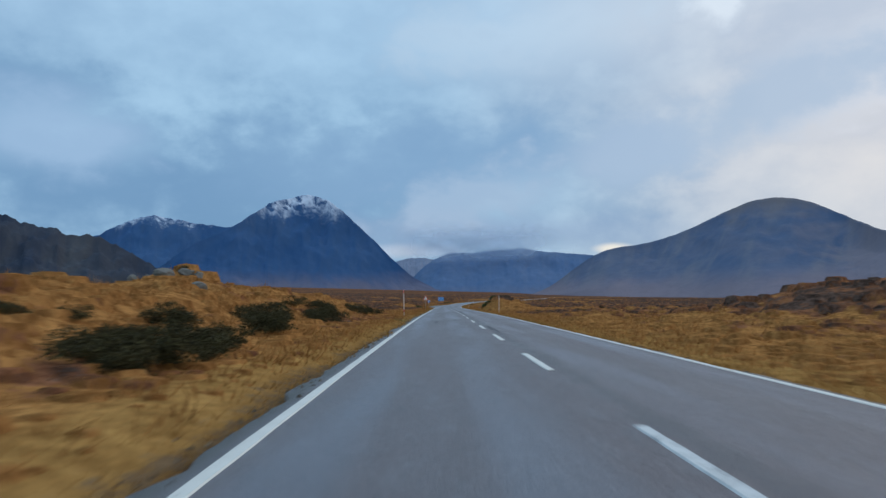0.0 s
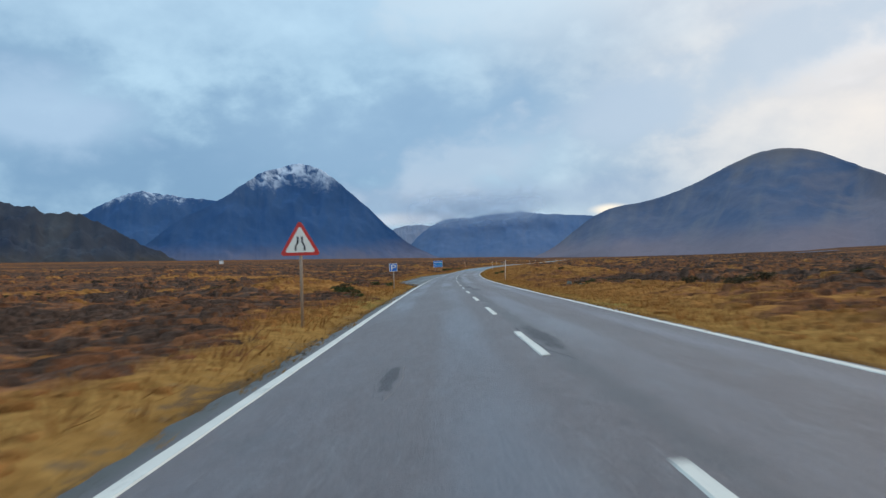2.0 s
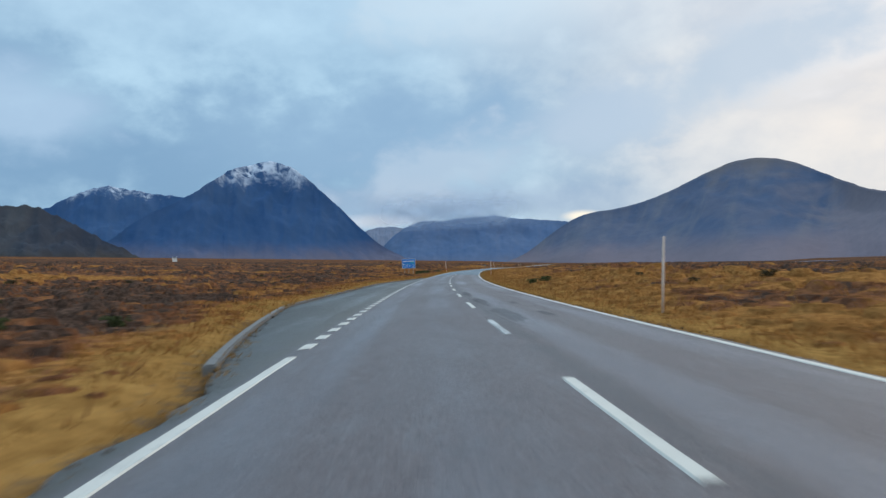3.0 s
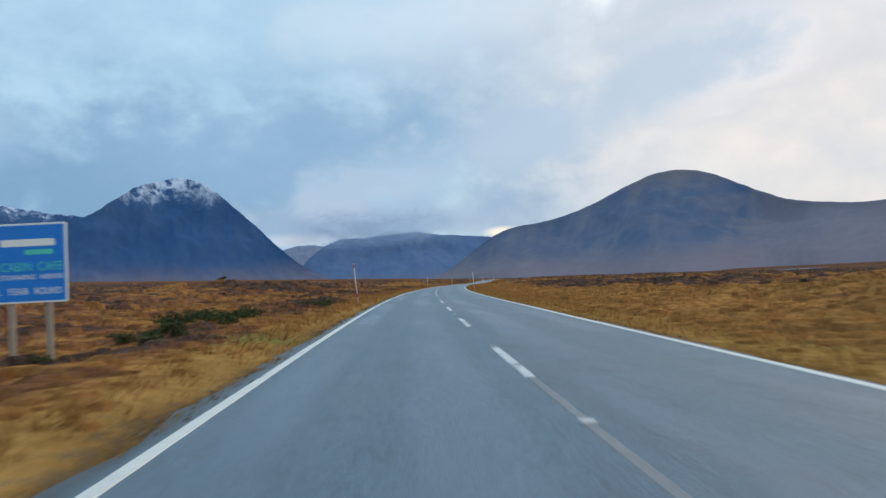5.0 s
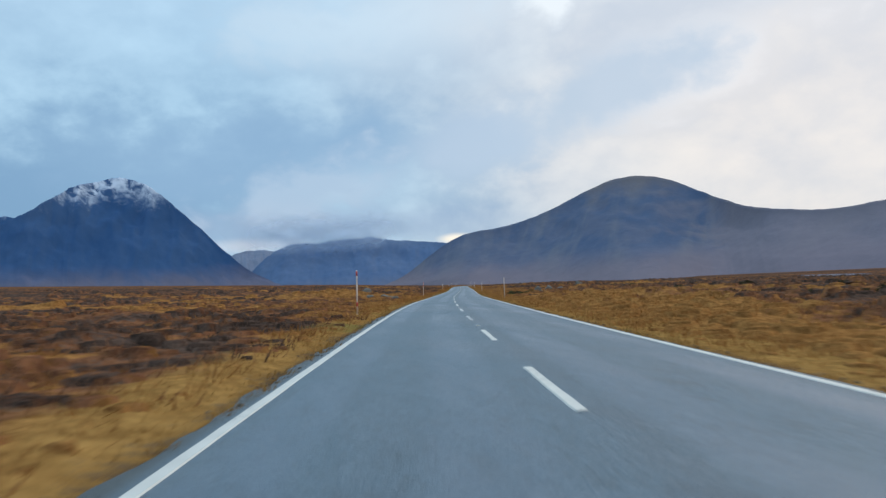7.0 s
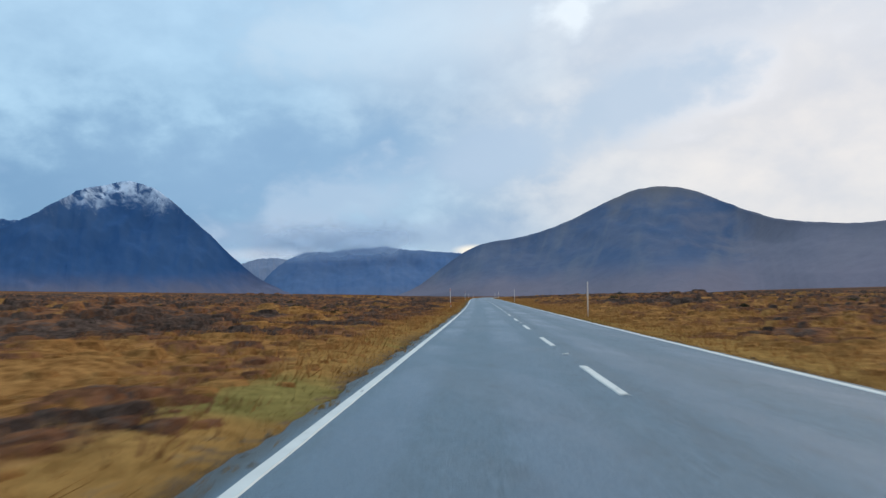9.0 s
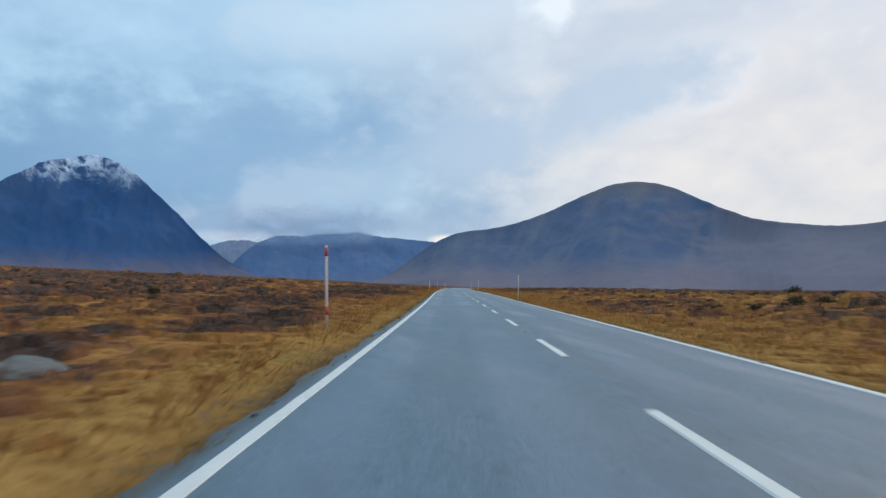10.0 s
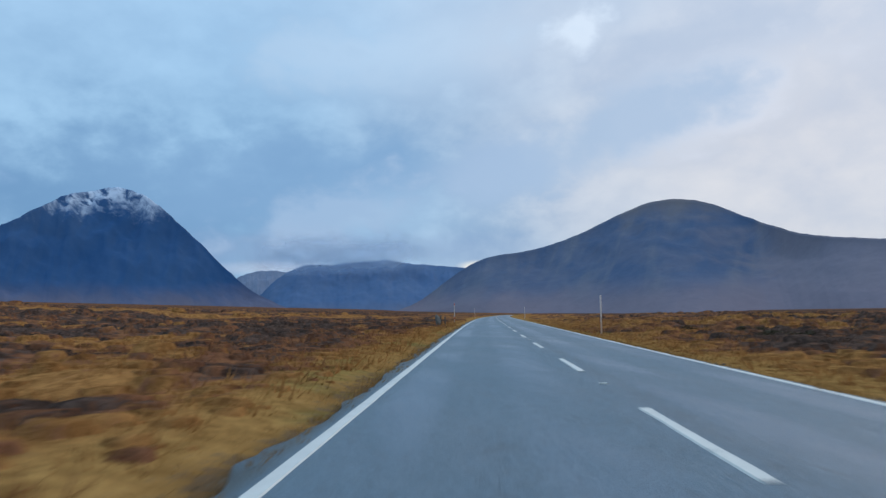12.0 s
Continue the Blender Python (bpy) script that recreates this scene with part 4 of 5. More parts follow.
def build_visitor_sign(s, l):
    sign = thing("visitor_sign", "large blue roadside information sign on three timber legs", "road sign", set_on_ground(s, l, 0.1), heading(s) - 1)
    size = 0.78
    sign.scale = (K * size, K * size, K * size)
    z0, h, w = float(crown(s) + 1.0 - ground_height(s, l) + 0.1) / size, 2.25, 1.62
    for x in (-1.05, 0.0, 1.05):
        bm = bmesh.new()
        box(bm, x - 0.075, x + 0.075, -0.02, 0.10, 0, z0 + h * 0.9)
        part("leg", bm, WOOD, sign, "pale timber leg", bevel=0.008)
    bm = bmesh.new()
    slab(bm, rounded(-w, w, z0, z0 + h, 0.05), -0.07, -0.03)
    panel = part("panel", bm, SIGN_WHITE, sign, "white-edged panel")
    bm = bmesh.new()
    slab(bm, rounded(-w + 0.05, w - 0.05, z0 + 0.05, z0 + h - 0.05, 0.04), -0.078, -0.0705)
    part("face", bm, TOURIST_BLUE, panel, "bright blue face")
    # the owner's name stands as plain bars
    for x0, x1, za, zb, mat in ((-1.35, -0.35, 1.60, 1.80, SIGN_WHITE), (-0.22, 1.30, 1.60, 1.80, SIGN_WHITE), (0.45, 1.25, 1.36, 1.50, LETTER_GREEN)):
        bm = bmesh.new()
        slab(bm, rounded(x0, x1, z0 + za, z0 + zb, 0.04), -0.083, -0.0785)
        part("name_bar", bm, mat, panel, "plain name bar")
    for words, size, z, mat, x0, x1 in (("LOG CABIN CAFE", 0.36, 0.90, LETTER_GREEN, -0.92, 1.5), ("WITH STUNNING VIEWS", 0.20, 0.66, SIGN_WHITE, -0.92, 1.5),
                                        ("OPEN ALL YEAR ROUND", 0.27, 0.24, SIGN_WHITE, -1.42, 1.46)):
        unit = (x1 - x0) / len(words)
        at = x0
        for word in words.split():
            lettering("word", word, size, at, z0 + z, -0.082, mat, panel, unit * (len(word) - 0.1), "LEFT", "green word" if mat is LETTER_GREEN else "white word")
            at += unit * (len(word) + 1)
    bm = bmesh.new()
    slab(bm, [(-1.42, z0 + 0.90), (-1.24, z0 + 0.72), (-1.24, z0 + 0.82), (-1.02, z0 + 0.82), (-1.02, z0 + 0.98), (-1.24, z0 + 0.98), (-1.24, z0 + 1.08)], -0.083, -0.0785)
    part("arrow", bm, SIGN_WHITE, panel, "white arrow")


build_visitor_sign(354.2, -10.05)


# ---- studs, patches and kerb ----
def build_studs():
    bm = bmesh.new()
    box(bm, -0.06, 0.06, -0.05, 0.05, -0.01, 0.014)
    bmesh.ops.bevel(bm, geom=bm.edges[:], offset=0.006, segments=2, affect="EDGES")
    housing = bpy.data.meshes.new("road_stud")
    bm.to_mesh(housing)
    bm.free()
    housing.materials.append(STUD)
    for k in range(17, 58):
        s = 18 * k + 0.2
        x, y = road_point(s, 0.0)
        ob = new("road_stud", housing)
        ob.parent = ROAD
        ob.matrix_world = Matrix.Translation(Vector((float(x), float(y), float(crown(s)) + 0.004)) * K) @ pose(0, 0, 0, 0, 0, heading(s)) @ Matrix.Diagonal((K, K, K, 1))


STUD = mat_plain("stud_casting", (0.52, 0.51, 0.47), 0.5, 0.2)
build_studs()


DAMP = mat_asphalt("damp_asphalt", wet=True)


def build_patch(s, l, length, width, seed):
    """A torn, damp spot of sunken asphalt, its rim lost in the dry surface."""
    n = 24
    rng = random.Random(seed)
    rim = []
    for i in range(n):
        a = 2 * math.pi * i / n
        r = 0.85 + 0.3 * rng.random()
        rim.append((r * length / 2 * math.cos(a), r * width / 2 * math.sin(a)))
    rim = np.array(rim)
    rings = [np.zeros((1, 2))] + [rim * q for q in (0.35, 0.7, 1.0, 1.02)]
    ps = np.concatenate(rings) + np.array([s, l])
    x, y = road_point(ps[:, 0], ps[:, 1])
    lift = np.concatenate([[0.006], np.repeat([0.006, 0.006, 0.005, 0.0], n)])
    z = crown(ps[:, 0]) - FALL * np.abs(ps[:, 1]) + lift
    tri = [(0, 1 + i, 1 + (i + 1) % n) for i in range(n)]
    for q in range(3):
        a, c = 1 + q * n, 1 + (q + 1) * n
        for i in range(n):
            k = (i + 1) % n
            tri += [(a + i, c + i, c + k), (a + i, c + k, a + k)]
    ob = mesh_object("patch", np.stack([x, y, z], 1) * K, [c[::-1] for c in tri], DAMP, ROAD, smooth=False)
    wet = np.concatenate([[1.0], np.repeat([0.9, 0.5, -0.35, -0.4], n)])
    vector_attribute(ob, "lane", np.stack([ps[:, 1] / 4.0, step(ps[:, 0], 318, 332), wet], 1))
    tagged(ob, "dark damp spot in the worn asphalt")


for i, (s, l, length, width) in enumerate([(45.6, -0.75, 1.4, 1.6), (44.3, -1.9, 6.0, 0.6), (77, 0.25, 11, 0.8), (84, 0.38, 9, 0.9), (112.6, 0.45, 6, 1.0),
                                           (118, 0.35, 8, 0.8), (150, 0.3, 6, 0.9), (180.6, 0.62, 7, 1.3), (186.5, 0.4, 8, 0.9), (224.5, 0.65, 9, 1.4),
                                           (231.8, 0.5, 9, 1.1), (240, 0.4, 8, 0.9), (225.4, 1.75, 3.4, 0.9), (232, 1.6, 3.0, 0.9), (146.5, -1.9, 3.0, 0.5), (30, 0.3, 12, 0.5)]):
    build_patch(s, l, length, width * 0.58, i)


def build_kerb():
    """Concrete edging along the back of the lay-by."""
    kerb = new("kerb")
    kerb.empty_display_size = 0.2
    tagged(kerb, "low grey concrete kerb along the lay-by", "kerb", kind="structure")
    bm = bmesh.new()
    box(bm, -0.10, 0.10, 0.0, 0.915, -0.35, 0.10)
    bmesh.ops.bevel(bm, geom=[e for e in bm.edges if abs(e.verts[0].co.z + e.verts[1].co.z - 0.2) < 0.01], offset=0.03, segments=2, affect="EDGES")
    bmesh.ops.recalc_face_normals(bm, faces=bm.faces[:])
    me = bpy.data.meshes.new("kerb_stone")
    bm.to_mesh(me)
    bm.free()
    me.materials.append(CONCRETE)
    s = 216.2
    while s < 311:
        a, b = (road_point(q, -(EDGE + float(layby(q)) + 0.07)) for q in (s, s + 0.92))
        turn = math.degrees(math.atan2(b[1] - a[1], b[0] - a[0])) - 90
        z = float(crown(s)) - FALL * min(EDGE + float(layby(s)), 4.2) - 0.02 * max(float(layby(s)) - 0.25, 0)
        ob = new("kerb_stone", me)
        ob.parent = kerb
        ob.matrix_world = Matrix.Translation(Vector((float(a[0]), float(a[1]), z)) * K) @ pose(0, 0, 0, 0, 0, turn) @ Matrix.Diagonal((K, K, K, 1))
        s += 0.93 * 1.0


build_kerb()


# ---- boulders ----
def boulder_mesh(seed, detail=3):
    rng = np.random.RandomState(seed)
    bm = bmesh.new()
    bmesh.ops.create_icosphere(bm, subdivisions=detail, radius=1.0)
    planes = [(Vector(rng.normal(size=3)).normalized(), 0.62 + 0.25 * rng.rand()) for _ in range(11)]
    for v in bm.verts:
        for n, d in planes:
            over = v.co.dot(n) - d
            if over > 0:
                v.co -= n * over * 0.92
        v.co += v.co.normalized() * (noise.noise(v.co * 2.3 + Vector((seed, 0, 0))) * 0.10 + noise.noise(v.co * 6.0) * 0.04)
    me = bpy.data.meshes.new("boulder")
    bm.to_mesh(me)
    bm.free()
    for p in me.polygons:
        p.use_smooth = False
    me.materials.append(STONE)
    return me


BOULDERS = [boulder_mesh(i) for i in range(5)]


def build_boulder(s, l, w, d, h, i, label="grey lichened boulder lying in moor grass", sunk=0.58):
    x, y = road_point(s, l)
    z = float(ground_height(s, l)) + h * (1 - sunk) - 0.1 * h
    ob = new("boulder", BOULDERS[i % 5])
    ob.matrix_world = Matrix.Translation(Vector((float(x), float(y), z)) * K) @ pose(0, 0, 0, 4 * (i % 3), 3 * (i % 4), 47 * i) @ Matrix.Diagonal((w * K, d * K, h * K, 1))
    tagged(ob, label, "boulder", "boulders on the moor")


ROCKY = [(597, 15.3, 0.74, 0.6, 0.80), (585.5, 18.6, 0.7, 0.6, 0.8), (583, 15.6, 0.8, 0.7, 0.45), (581, 13.4, 0.8, 0.6, 0.35), (579.5, 12.2, 0.6, 0.5, 0.3),
         (582, 12.6, 0.7, 0.6, 0.3), (587, 19.8, 0.6, 0.6, 0.5), (593, 13.1, 0.65, 0.55, 0.62), (586.8, -14.0, 1.0, 0.75, 0.62), (572, -9.6, 0.8, 0.6, 0.4),
         (569, -8.6, 0.75, 0.6, 0.42), (561, -7.4, 0.6, 0.5, 0.35), (574, -11.8, 0.7, 0.6, 0.35)]
SCATTERED = [(41.0, -17.5, 0.42, 0.36, 0.40), (41.2, -16.9, 0.30, 0.30, 0.26), (41.6, -16.1, 0.62, 0.5, 0.36), (42.4, -15.2, 0.48, 0.42, 0.34), (42.6, -14.6, 0.36, 0.32, 0.26), (56, -14.5, 0.5, 0.4, 0.35), (34, -12, 0.4, 0.4, 0.3), (68, -9, 0.55, 0.45, 0.3),
         (78, -15, 0.5, 0.45, 0.35), (678, -8.4, 0.9, 0.5, 0.2), (676.3, -7.7, 0.5, 0.4, 0.18), (416, -7, 0.34, 0.26, 0.17), (190.7, 7.3, 0.21, 0.18, 0.27), (189.2, 7.8, 0.2, 0.16, 0.12)]
for i, (s, l, w, d, h) in enumerate(ROCKY + SCATTERED):
    build_boulder(s, l, w, d, h, i)

build_boulder(870, -5.8, 0.27, 0.25, 0.62, 3, "pale upright stone at the edge of the moor", 0.2)


def build_stake(s, l, height, lean):
    stake = thing("wooden_stake", "short dark weathered stake at the edge of the moor", "stake", set_on_ground(s, l, 0.15), heading(s), "old stakes", lean)
    bm = bmesh.new()
    lathe(bm, [(0, 0.07), (height, 0.06), (height + 0.05, 0.02)], 8)
    part("shaft", bm, WOOD_DARK, stake, smooth=True)


WOOD_DARK = mat_plain("dark_timber", (0.07, 0.055, 0.042), 0.9)
for s, l, height, lean in ((869, -5.15, 0.9, (0, 2)), (871.5, -5.6, 1.0, (2, -3))):
    build_stake(s, l, height, lean)


# ---- shrubs ----
def mat_leaves(name, a, c):
    m, nt, b = material(name)
    r = nt.nodes.new("ShaderNodeNewGeometry").outputs["Random Per Island"]
    nt.links.new(mix(nt, r, a, c), b.inputs["Base Color"])
    b.inputs["Roughness"].default_value = 0.75
    b.inputs["Specular IOR Level"].default_value = 0.05
    return m


GREEN = mat_leaves("gorse_leaves", (0.020, 0.029, 0.012), (0.078, 0.090, 0.034))
BROWN = mat_leaves("heather_sprigs", (0.026, 0.024, 0.013), (0.085, 0.066, 0.034))
BANK = mat_leaves("bank_heather", (0.017, 0.016, 0.008), (0.066, 0.058, 0.024))
STEM = mat_plain("woody_stem", (0.09, 0.07, 0.05), 0.9)


def foliage_arrays(rng, count, size, lobes):
    """Small leaves round several uneven lobes."""
    pick = rng.randint(0, len(lobes), count)
    lobe = np.array(lobes)[pick]
    way = rng.normal(size=(count, 3))
    way /= np.linalg.norm(way, axis=1)[:, None]
    way[:, 2] = np.abs(way[:, 2]) * 0.9 - 0.1
    centre = lobe[:, :3] + way * lobe[:, 3:4] * (0.55 + 0.5 * rng.rand(count, 1))
    centre[:, 2] = np.maximum(centre[:, 2], 0.03)
    a = rng.normal(size=(count, 3)); a /= np.linalg.norm(a, axis=1)[:, None]
    b = np.cross(a, way + 0.4 * rng.normal(size=(count, 3))); b /= np.linalg.norm(b, axis=1)[:, None] + 1e-6
    ln = size * (0.6 + 0.9 * rng.rand(count, 1))
    v = np.stack([centre - a * ln, centre + a * ln, centre + b * ln * 0.9], 1)
    return v.reshape(-1, 3), np.arange(count * 3).reshape(-1, 3)


def make_shrub(seed, leaves, mat, label, group, leaf=0.052):
    rng = np.random.RandomState(seed)
    shrub = new("shrub")
    shrub.empty_display_size = 0.2
    tagged(shrub, label, "shrub", group)
    lobes = [(rng.uniform(-0.38, 0.38), rng.uniform(-0.38, 0.38), rng.uniform(0.10, 0.50), rng.uniform(0.20, 0.36)) for _ in range(9)]
    v, f = foliage_arrays(rng, leaves, leaf, lobes)
    mesh_object("foliage", v, f, mat, shrub, smooth=False)
    bm = bmesh.new()
    for x, y, z, r in lobes[:6]:
        top = Vector((x, y, z + r * 0.5))
        side = Vector((-y, x, 0)).normalized() * 0.018 if abs(x) + abs(y) > 0.01 else Vector((0.018, 0, 0))
        other = Vector((0, 0, 1)).cross(side)
        a = [bm.verts.new(c + Vector((0, 0, -0.15))) for c in (side, other, -side, -other)]
        b = [bm.verts.new(top + c * 0.4) for c in (side, other, -side, -other)]
        for i in range(4):
            bm.faces.new((a[i], a[(i + 1) % 4], b[(i + 1) % 4], b[i]))
    part("stem", bm, STEM, shrub)
    return shrub


def plant(shrub, s, l, size, tall, turn, first=False):
    x, y = road_point(s, l)
    z = float(ground_height(s, l)) - 0.04
    m = Matrix.Translation(Vector((float(x), float(y), z)) * K) @ pose(0, 0, 0, 0, 0, turn)
    shrub.scale = (size * K, size * K, tall * K)
    if first:
        shrub.matrix_world = m @ Matrix.Diagonal((size * K, size * K, tall * K, 1))
    else:
        copy_thing(shrub, m)


def drift(s0, s1, l0, l1, count, seed, size=(0.7, 1.3)):
    rng = random.Random(seed)
    return [(rng.uniform(s0, s1), rng.uniform(l0, l1), rng.uniform(*size)) for _ in range(count)]


def sown(kinds, places, seed, tall=0.85):
    """The first of each kind stands where it was made; the others are copies."""
    rng = random.Random(seed)
    for i, (s, l, size) in enumerate(places):
        k = i % len(kinds)
        plant(kinds[k], s, l, size, size * tall * rng.uniform(0.8, 1.2), rng.uniform(0, 360), False)
    for k, (s, l, size) in zip(kinds, places[-len(kinds):]):
        plant(k, s + 1.1, l + (0.7 if l > 0 else -0.7), size, size * tall, 20.0, True)


def thicket(name, label, mat, places, leaves, leaf, seed):
    """Heather grown together, past counting: one mesh of small leaves."""
    rng = np.random.RandomState(seed)
    vs, fs, n = [], [], 0
    for s, l, size in places:
        lobes = [(rng.uniform(-0.38, 0.38), rng.uniform(-0.38, 0.38), rng.uniform(0.10, 0.50), rng.uniform(0.20, 0.36)) for _ in range(9)]
        v, f = foliage_arrays(rng, leaves, leaf, lobes)
        x, y = road_point(s, l)
        tall = rng.uniform(0.7, 1.0)
        vs.append(v * np.array([size, size, size * tall]) + np.array([float(x), float(y), float(ground_height(s, l)) - 0.04]))
        fs.append(f + n)
        n += len(v)
    ob = mesh_object(name, np.concatenate(vs) * K, np.concatenate(fs), mat, smooth=False)
    return tagged(ob, label, "heather", kind="stuff")


thicket("bank_heather", "dark green-brown heather spreading over the grassy bank", BANK,
        drift(12.2, 20.6, -8.2, -6.4, 28, 1, (0.7, 1.2)) + drift(11.8, 15.5, -7.0, -6.0, 9, 4, (0.5, 0.9)) + drift(12.6, 16.2, -10.2, -9.0, 6, 2, (0.45, 0.75)) + drift(25.5, 31.0, -8.9, -7.0, 11, 17, (0.9, 1.35))
        + drift(38.5, 46.5, -9.3, -7.2, 13, 3, (0.9, 1.4)) + drift(58, 72, -8.9, -7.0, 10, 45, (0.8, 1.2)) + [(21.6, -9.0, 0.7), (23.6, -7.4, 0.5), (35.0, -8.6, 0.6), (42.0, -16.5, 0.7), (43.0, -15.6, 0.8)], 1900, 0.026, 3)
thicket("skyline_heather", "dark heather clumps out on the moor", BROWN,
        drift(425, 485, -40, -16, 45, 51, (0.5, 1.0)) + drift(640, 740, -40, -18, 50, 52, (0.5, 1.0)) + drift(100, 330, -60, -18, 90, 58, (0.5, 1.1)) + drift(340, 800, 16, 50, 120, 59, (0.5, 1.1)), 240, 0.08, 5)
sown([make_shrub(60 + i, 620, BROWN, "dark wiry heather bush on the open moor", "heather bushes") for i in range(3)],
     drift(95, 112, 11, 20, 14, 5, (0.7, 1.1)) + drift(165, 185, 12, 22, 16, 6, (0.8, 1.3)) + drift(186, 200, 10, 18, 10, 7, (0.7, 1.1)) + drift(236, 262, 11, 20, 8, 8, (0.5, 0.8))
     + drift(690, 712, 12, 24, 12, 9, (0.6, 0.95)) + drift(820, 850, 11, 24, 16, 10, (0.7, 1.1)) + drift(130, 146, 11, 17, 6, 11, (0.6, 1.0))
     + drift(128, 138, 7.6, 9.8, 30, 41, (0.4, 0.65)) + drift(650, 680, -16, -10, 8, 13, (0.5, 0.8)) + drift(782, 798, -12, -8.5, 8, 14, (0.5, 0.8))
     + drift(574.5, 582, 7.6, 10.6, 12, 55, (0.5, 0.8)) + drift(190.6, 194.2, 7.7, 9.8, 13, 56, (0.5, 0.8)) + drift(185.5, 188.8, -8.2, -7.0, 9, 57, (0.4, 0.7)) + drift(577, 586, 7.8, 11.6, 18, 33, (0.6, 0.9)), 1, 0.62)
sown([make_shrub(80 + i, 680, GREEN, "low dark green gorse bush beside the road", "gorse bushes") for i in range(2)],
     drift(133, 143, 5.7, 7.4, 20, 21, (0.7, 1.15)) + drift(206, 212, -8.2, -6.0, 6, 22, (0.5, 0.8)) + drift(219, 226, -11, -9.2, 5, 23, (0.4, 0.7)) + drift(261, 264, 5.9, 7.2, 4, 24, (0.6, 0.9))
     + drift(362, 372, -9.6, -7.2, 16, 25, (0.5, 0.9)) + drift(352, 361, -9.0, -7.2, 12, 26, (0.4, 0.8)) + drift(378.4, 379.6, -7.4, -6.6, 4, 27, (0.6, 0.8)) + drift(574.5, 581, 7.2, 10.2, 10, 28, (0.45, 0.7))
     + drift(455, 458, -7.6, -6.4, 3, 29, (0.4, 0.6)) + [(182.9, -6.8, 1.0), (183.4, -6.4, 0.7), (183.2, -7.3, 0.8)] + drift(178.8, 181.2, -6.4, -5.6, 7, 53, (0.3, 0.45)) + drift(187.2, 190.0, 7.4, 9.2, 7, 31, (0.35, 0.5)) + drift(594, 600, 7.8, 9.2, 6, 54, (0.4, 0.6)) + drift(379.6, 380.8, -6.8, -6.1, 5, 32, (0.6, 0.8)) + [(384.4, -5.8, 0.35), (384.7, -5.9, 0.3)], 2)


# ---- a far house and a lochan ----
def build_house():
    place = Vector((-262, 1128, 18.0)) * K
    house = thing("house", "white harled farmhouse with a slate roof far out on the moor", "house", place, 20)
    house.scale = (K * 0.42, K * 0.42, K * 0.42)
    bm = bmesh.new()
    box(bm, -6, 6, -3, 3, -8, 4.2)
    part("wall", bm, WHITE_WALL, house)
    bm = bmesh.new()
    v = [bm.verts.new(c) for c in ((-6.3, -3.4, 4.1), (6.3, -3.4, 4.1), (6.3, 3.4, 4.1), (-6.3, 3.4, 4.1), (-6.3, 0, 6.9), (6.3, 0, 6.9))]
    for f in ((0, 1, 5, 4), (2, 3, 4, 5), (0, 4, 3), (1, 2, 5), (3, 2, 1, 0)):
        bm.faces.new([v[i] for i in f])
    roof = part("roof", bm, SLATE, house)
    for x in (-5.3, 5.3):
        bm = bmesh.new()
        box(bm, x - 0.5, x + 0.5, -0.4, 0.4, 6.2, 8.0)
        part("chimney", bm, WHITE_WALL, roof)
    for x in (-3.6, 0.0, 3.6):
        bm = bmesh.new()
        box(bm, x - 0.5, x + 0.5, -3.06, -2.95, 0.9, 2.5)
        part("window", bm, SLATE, house, "dark window")


build_house()


def build_lochan():
    m, nt, b = material("still_water")
    b.inputs["Base Color"].default_value = (0.03, 0.035, 0.04, 1)
    b.inputs["Roughness"].default_value = 0.08
    bump(nt, b, noise_node(nt, place_of(nt), 3.0, 3), 0.05, 0.02)
    n = 60
    a = np.linspace(0, 2 * np.pi, n, endpoint=False)
    r = 1 + 0.3 * (lattice(np.cos(a) * 2 + 9, np.sin(a) * 2 + 9, 8) - 0.5)
    u, w = 140 * r * np.cos(a), 18 * r * np.sin(a)
    x, y = 400 + 0.505 * u + 0.863 * w, 950 + 0.863 * u - 0.505 * w
    v = np.concatenate([[[400, 950, LOCH]], np.stack([x, y, 0 * x + LOCH], 1)])
    ob = mesh_object("water", v * K, [(0, 1 + (i + 1) % n, 1 + i) for i in range(n)], m, smooth=False)
    tagged(ob, "pale still lochan reflecting the sky", "water", kind="structure")


build_lochan()


# ---- grass and heather ----
STRAW = mat_blades("verge_grass", (0.215, 0.110, 0.034), (0.415, 0.236, 0.076), (0.180, 0.140, 0.046))
WISPS = mat_wisps("dry_wisps")
LEAFAGE = mat_growth("moor_cushions")


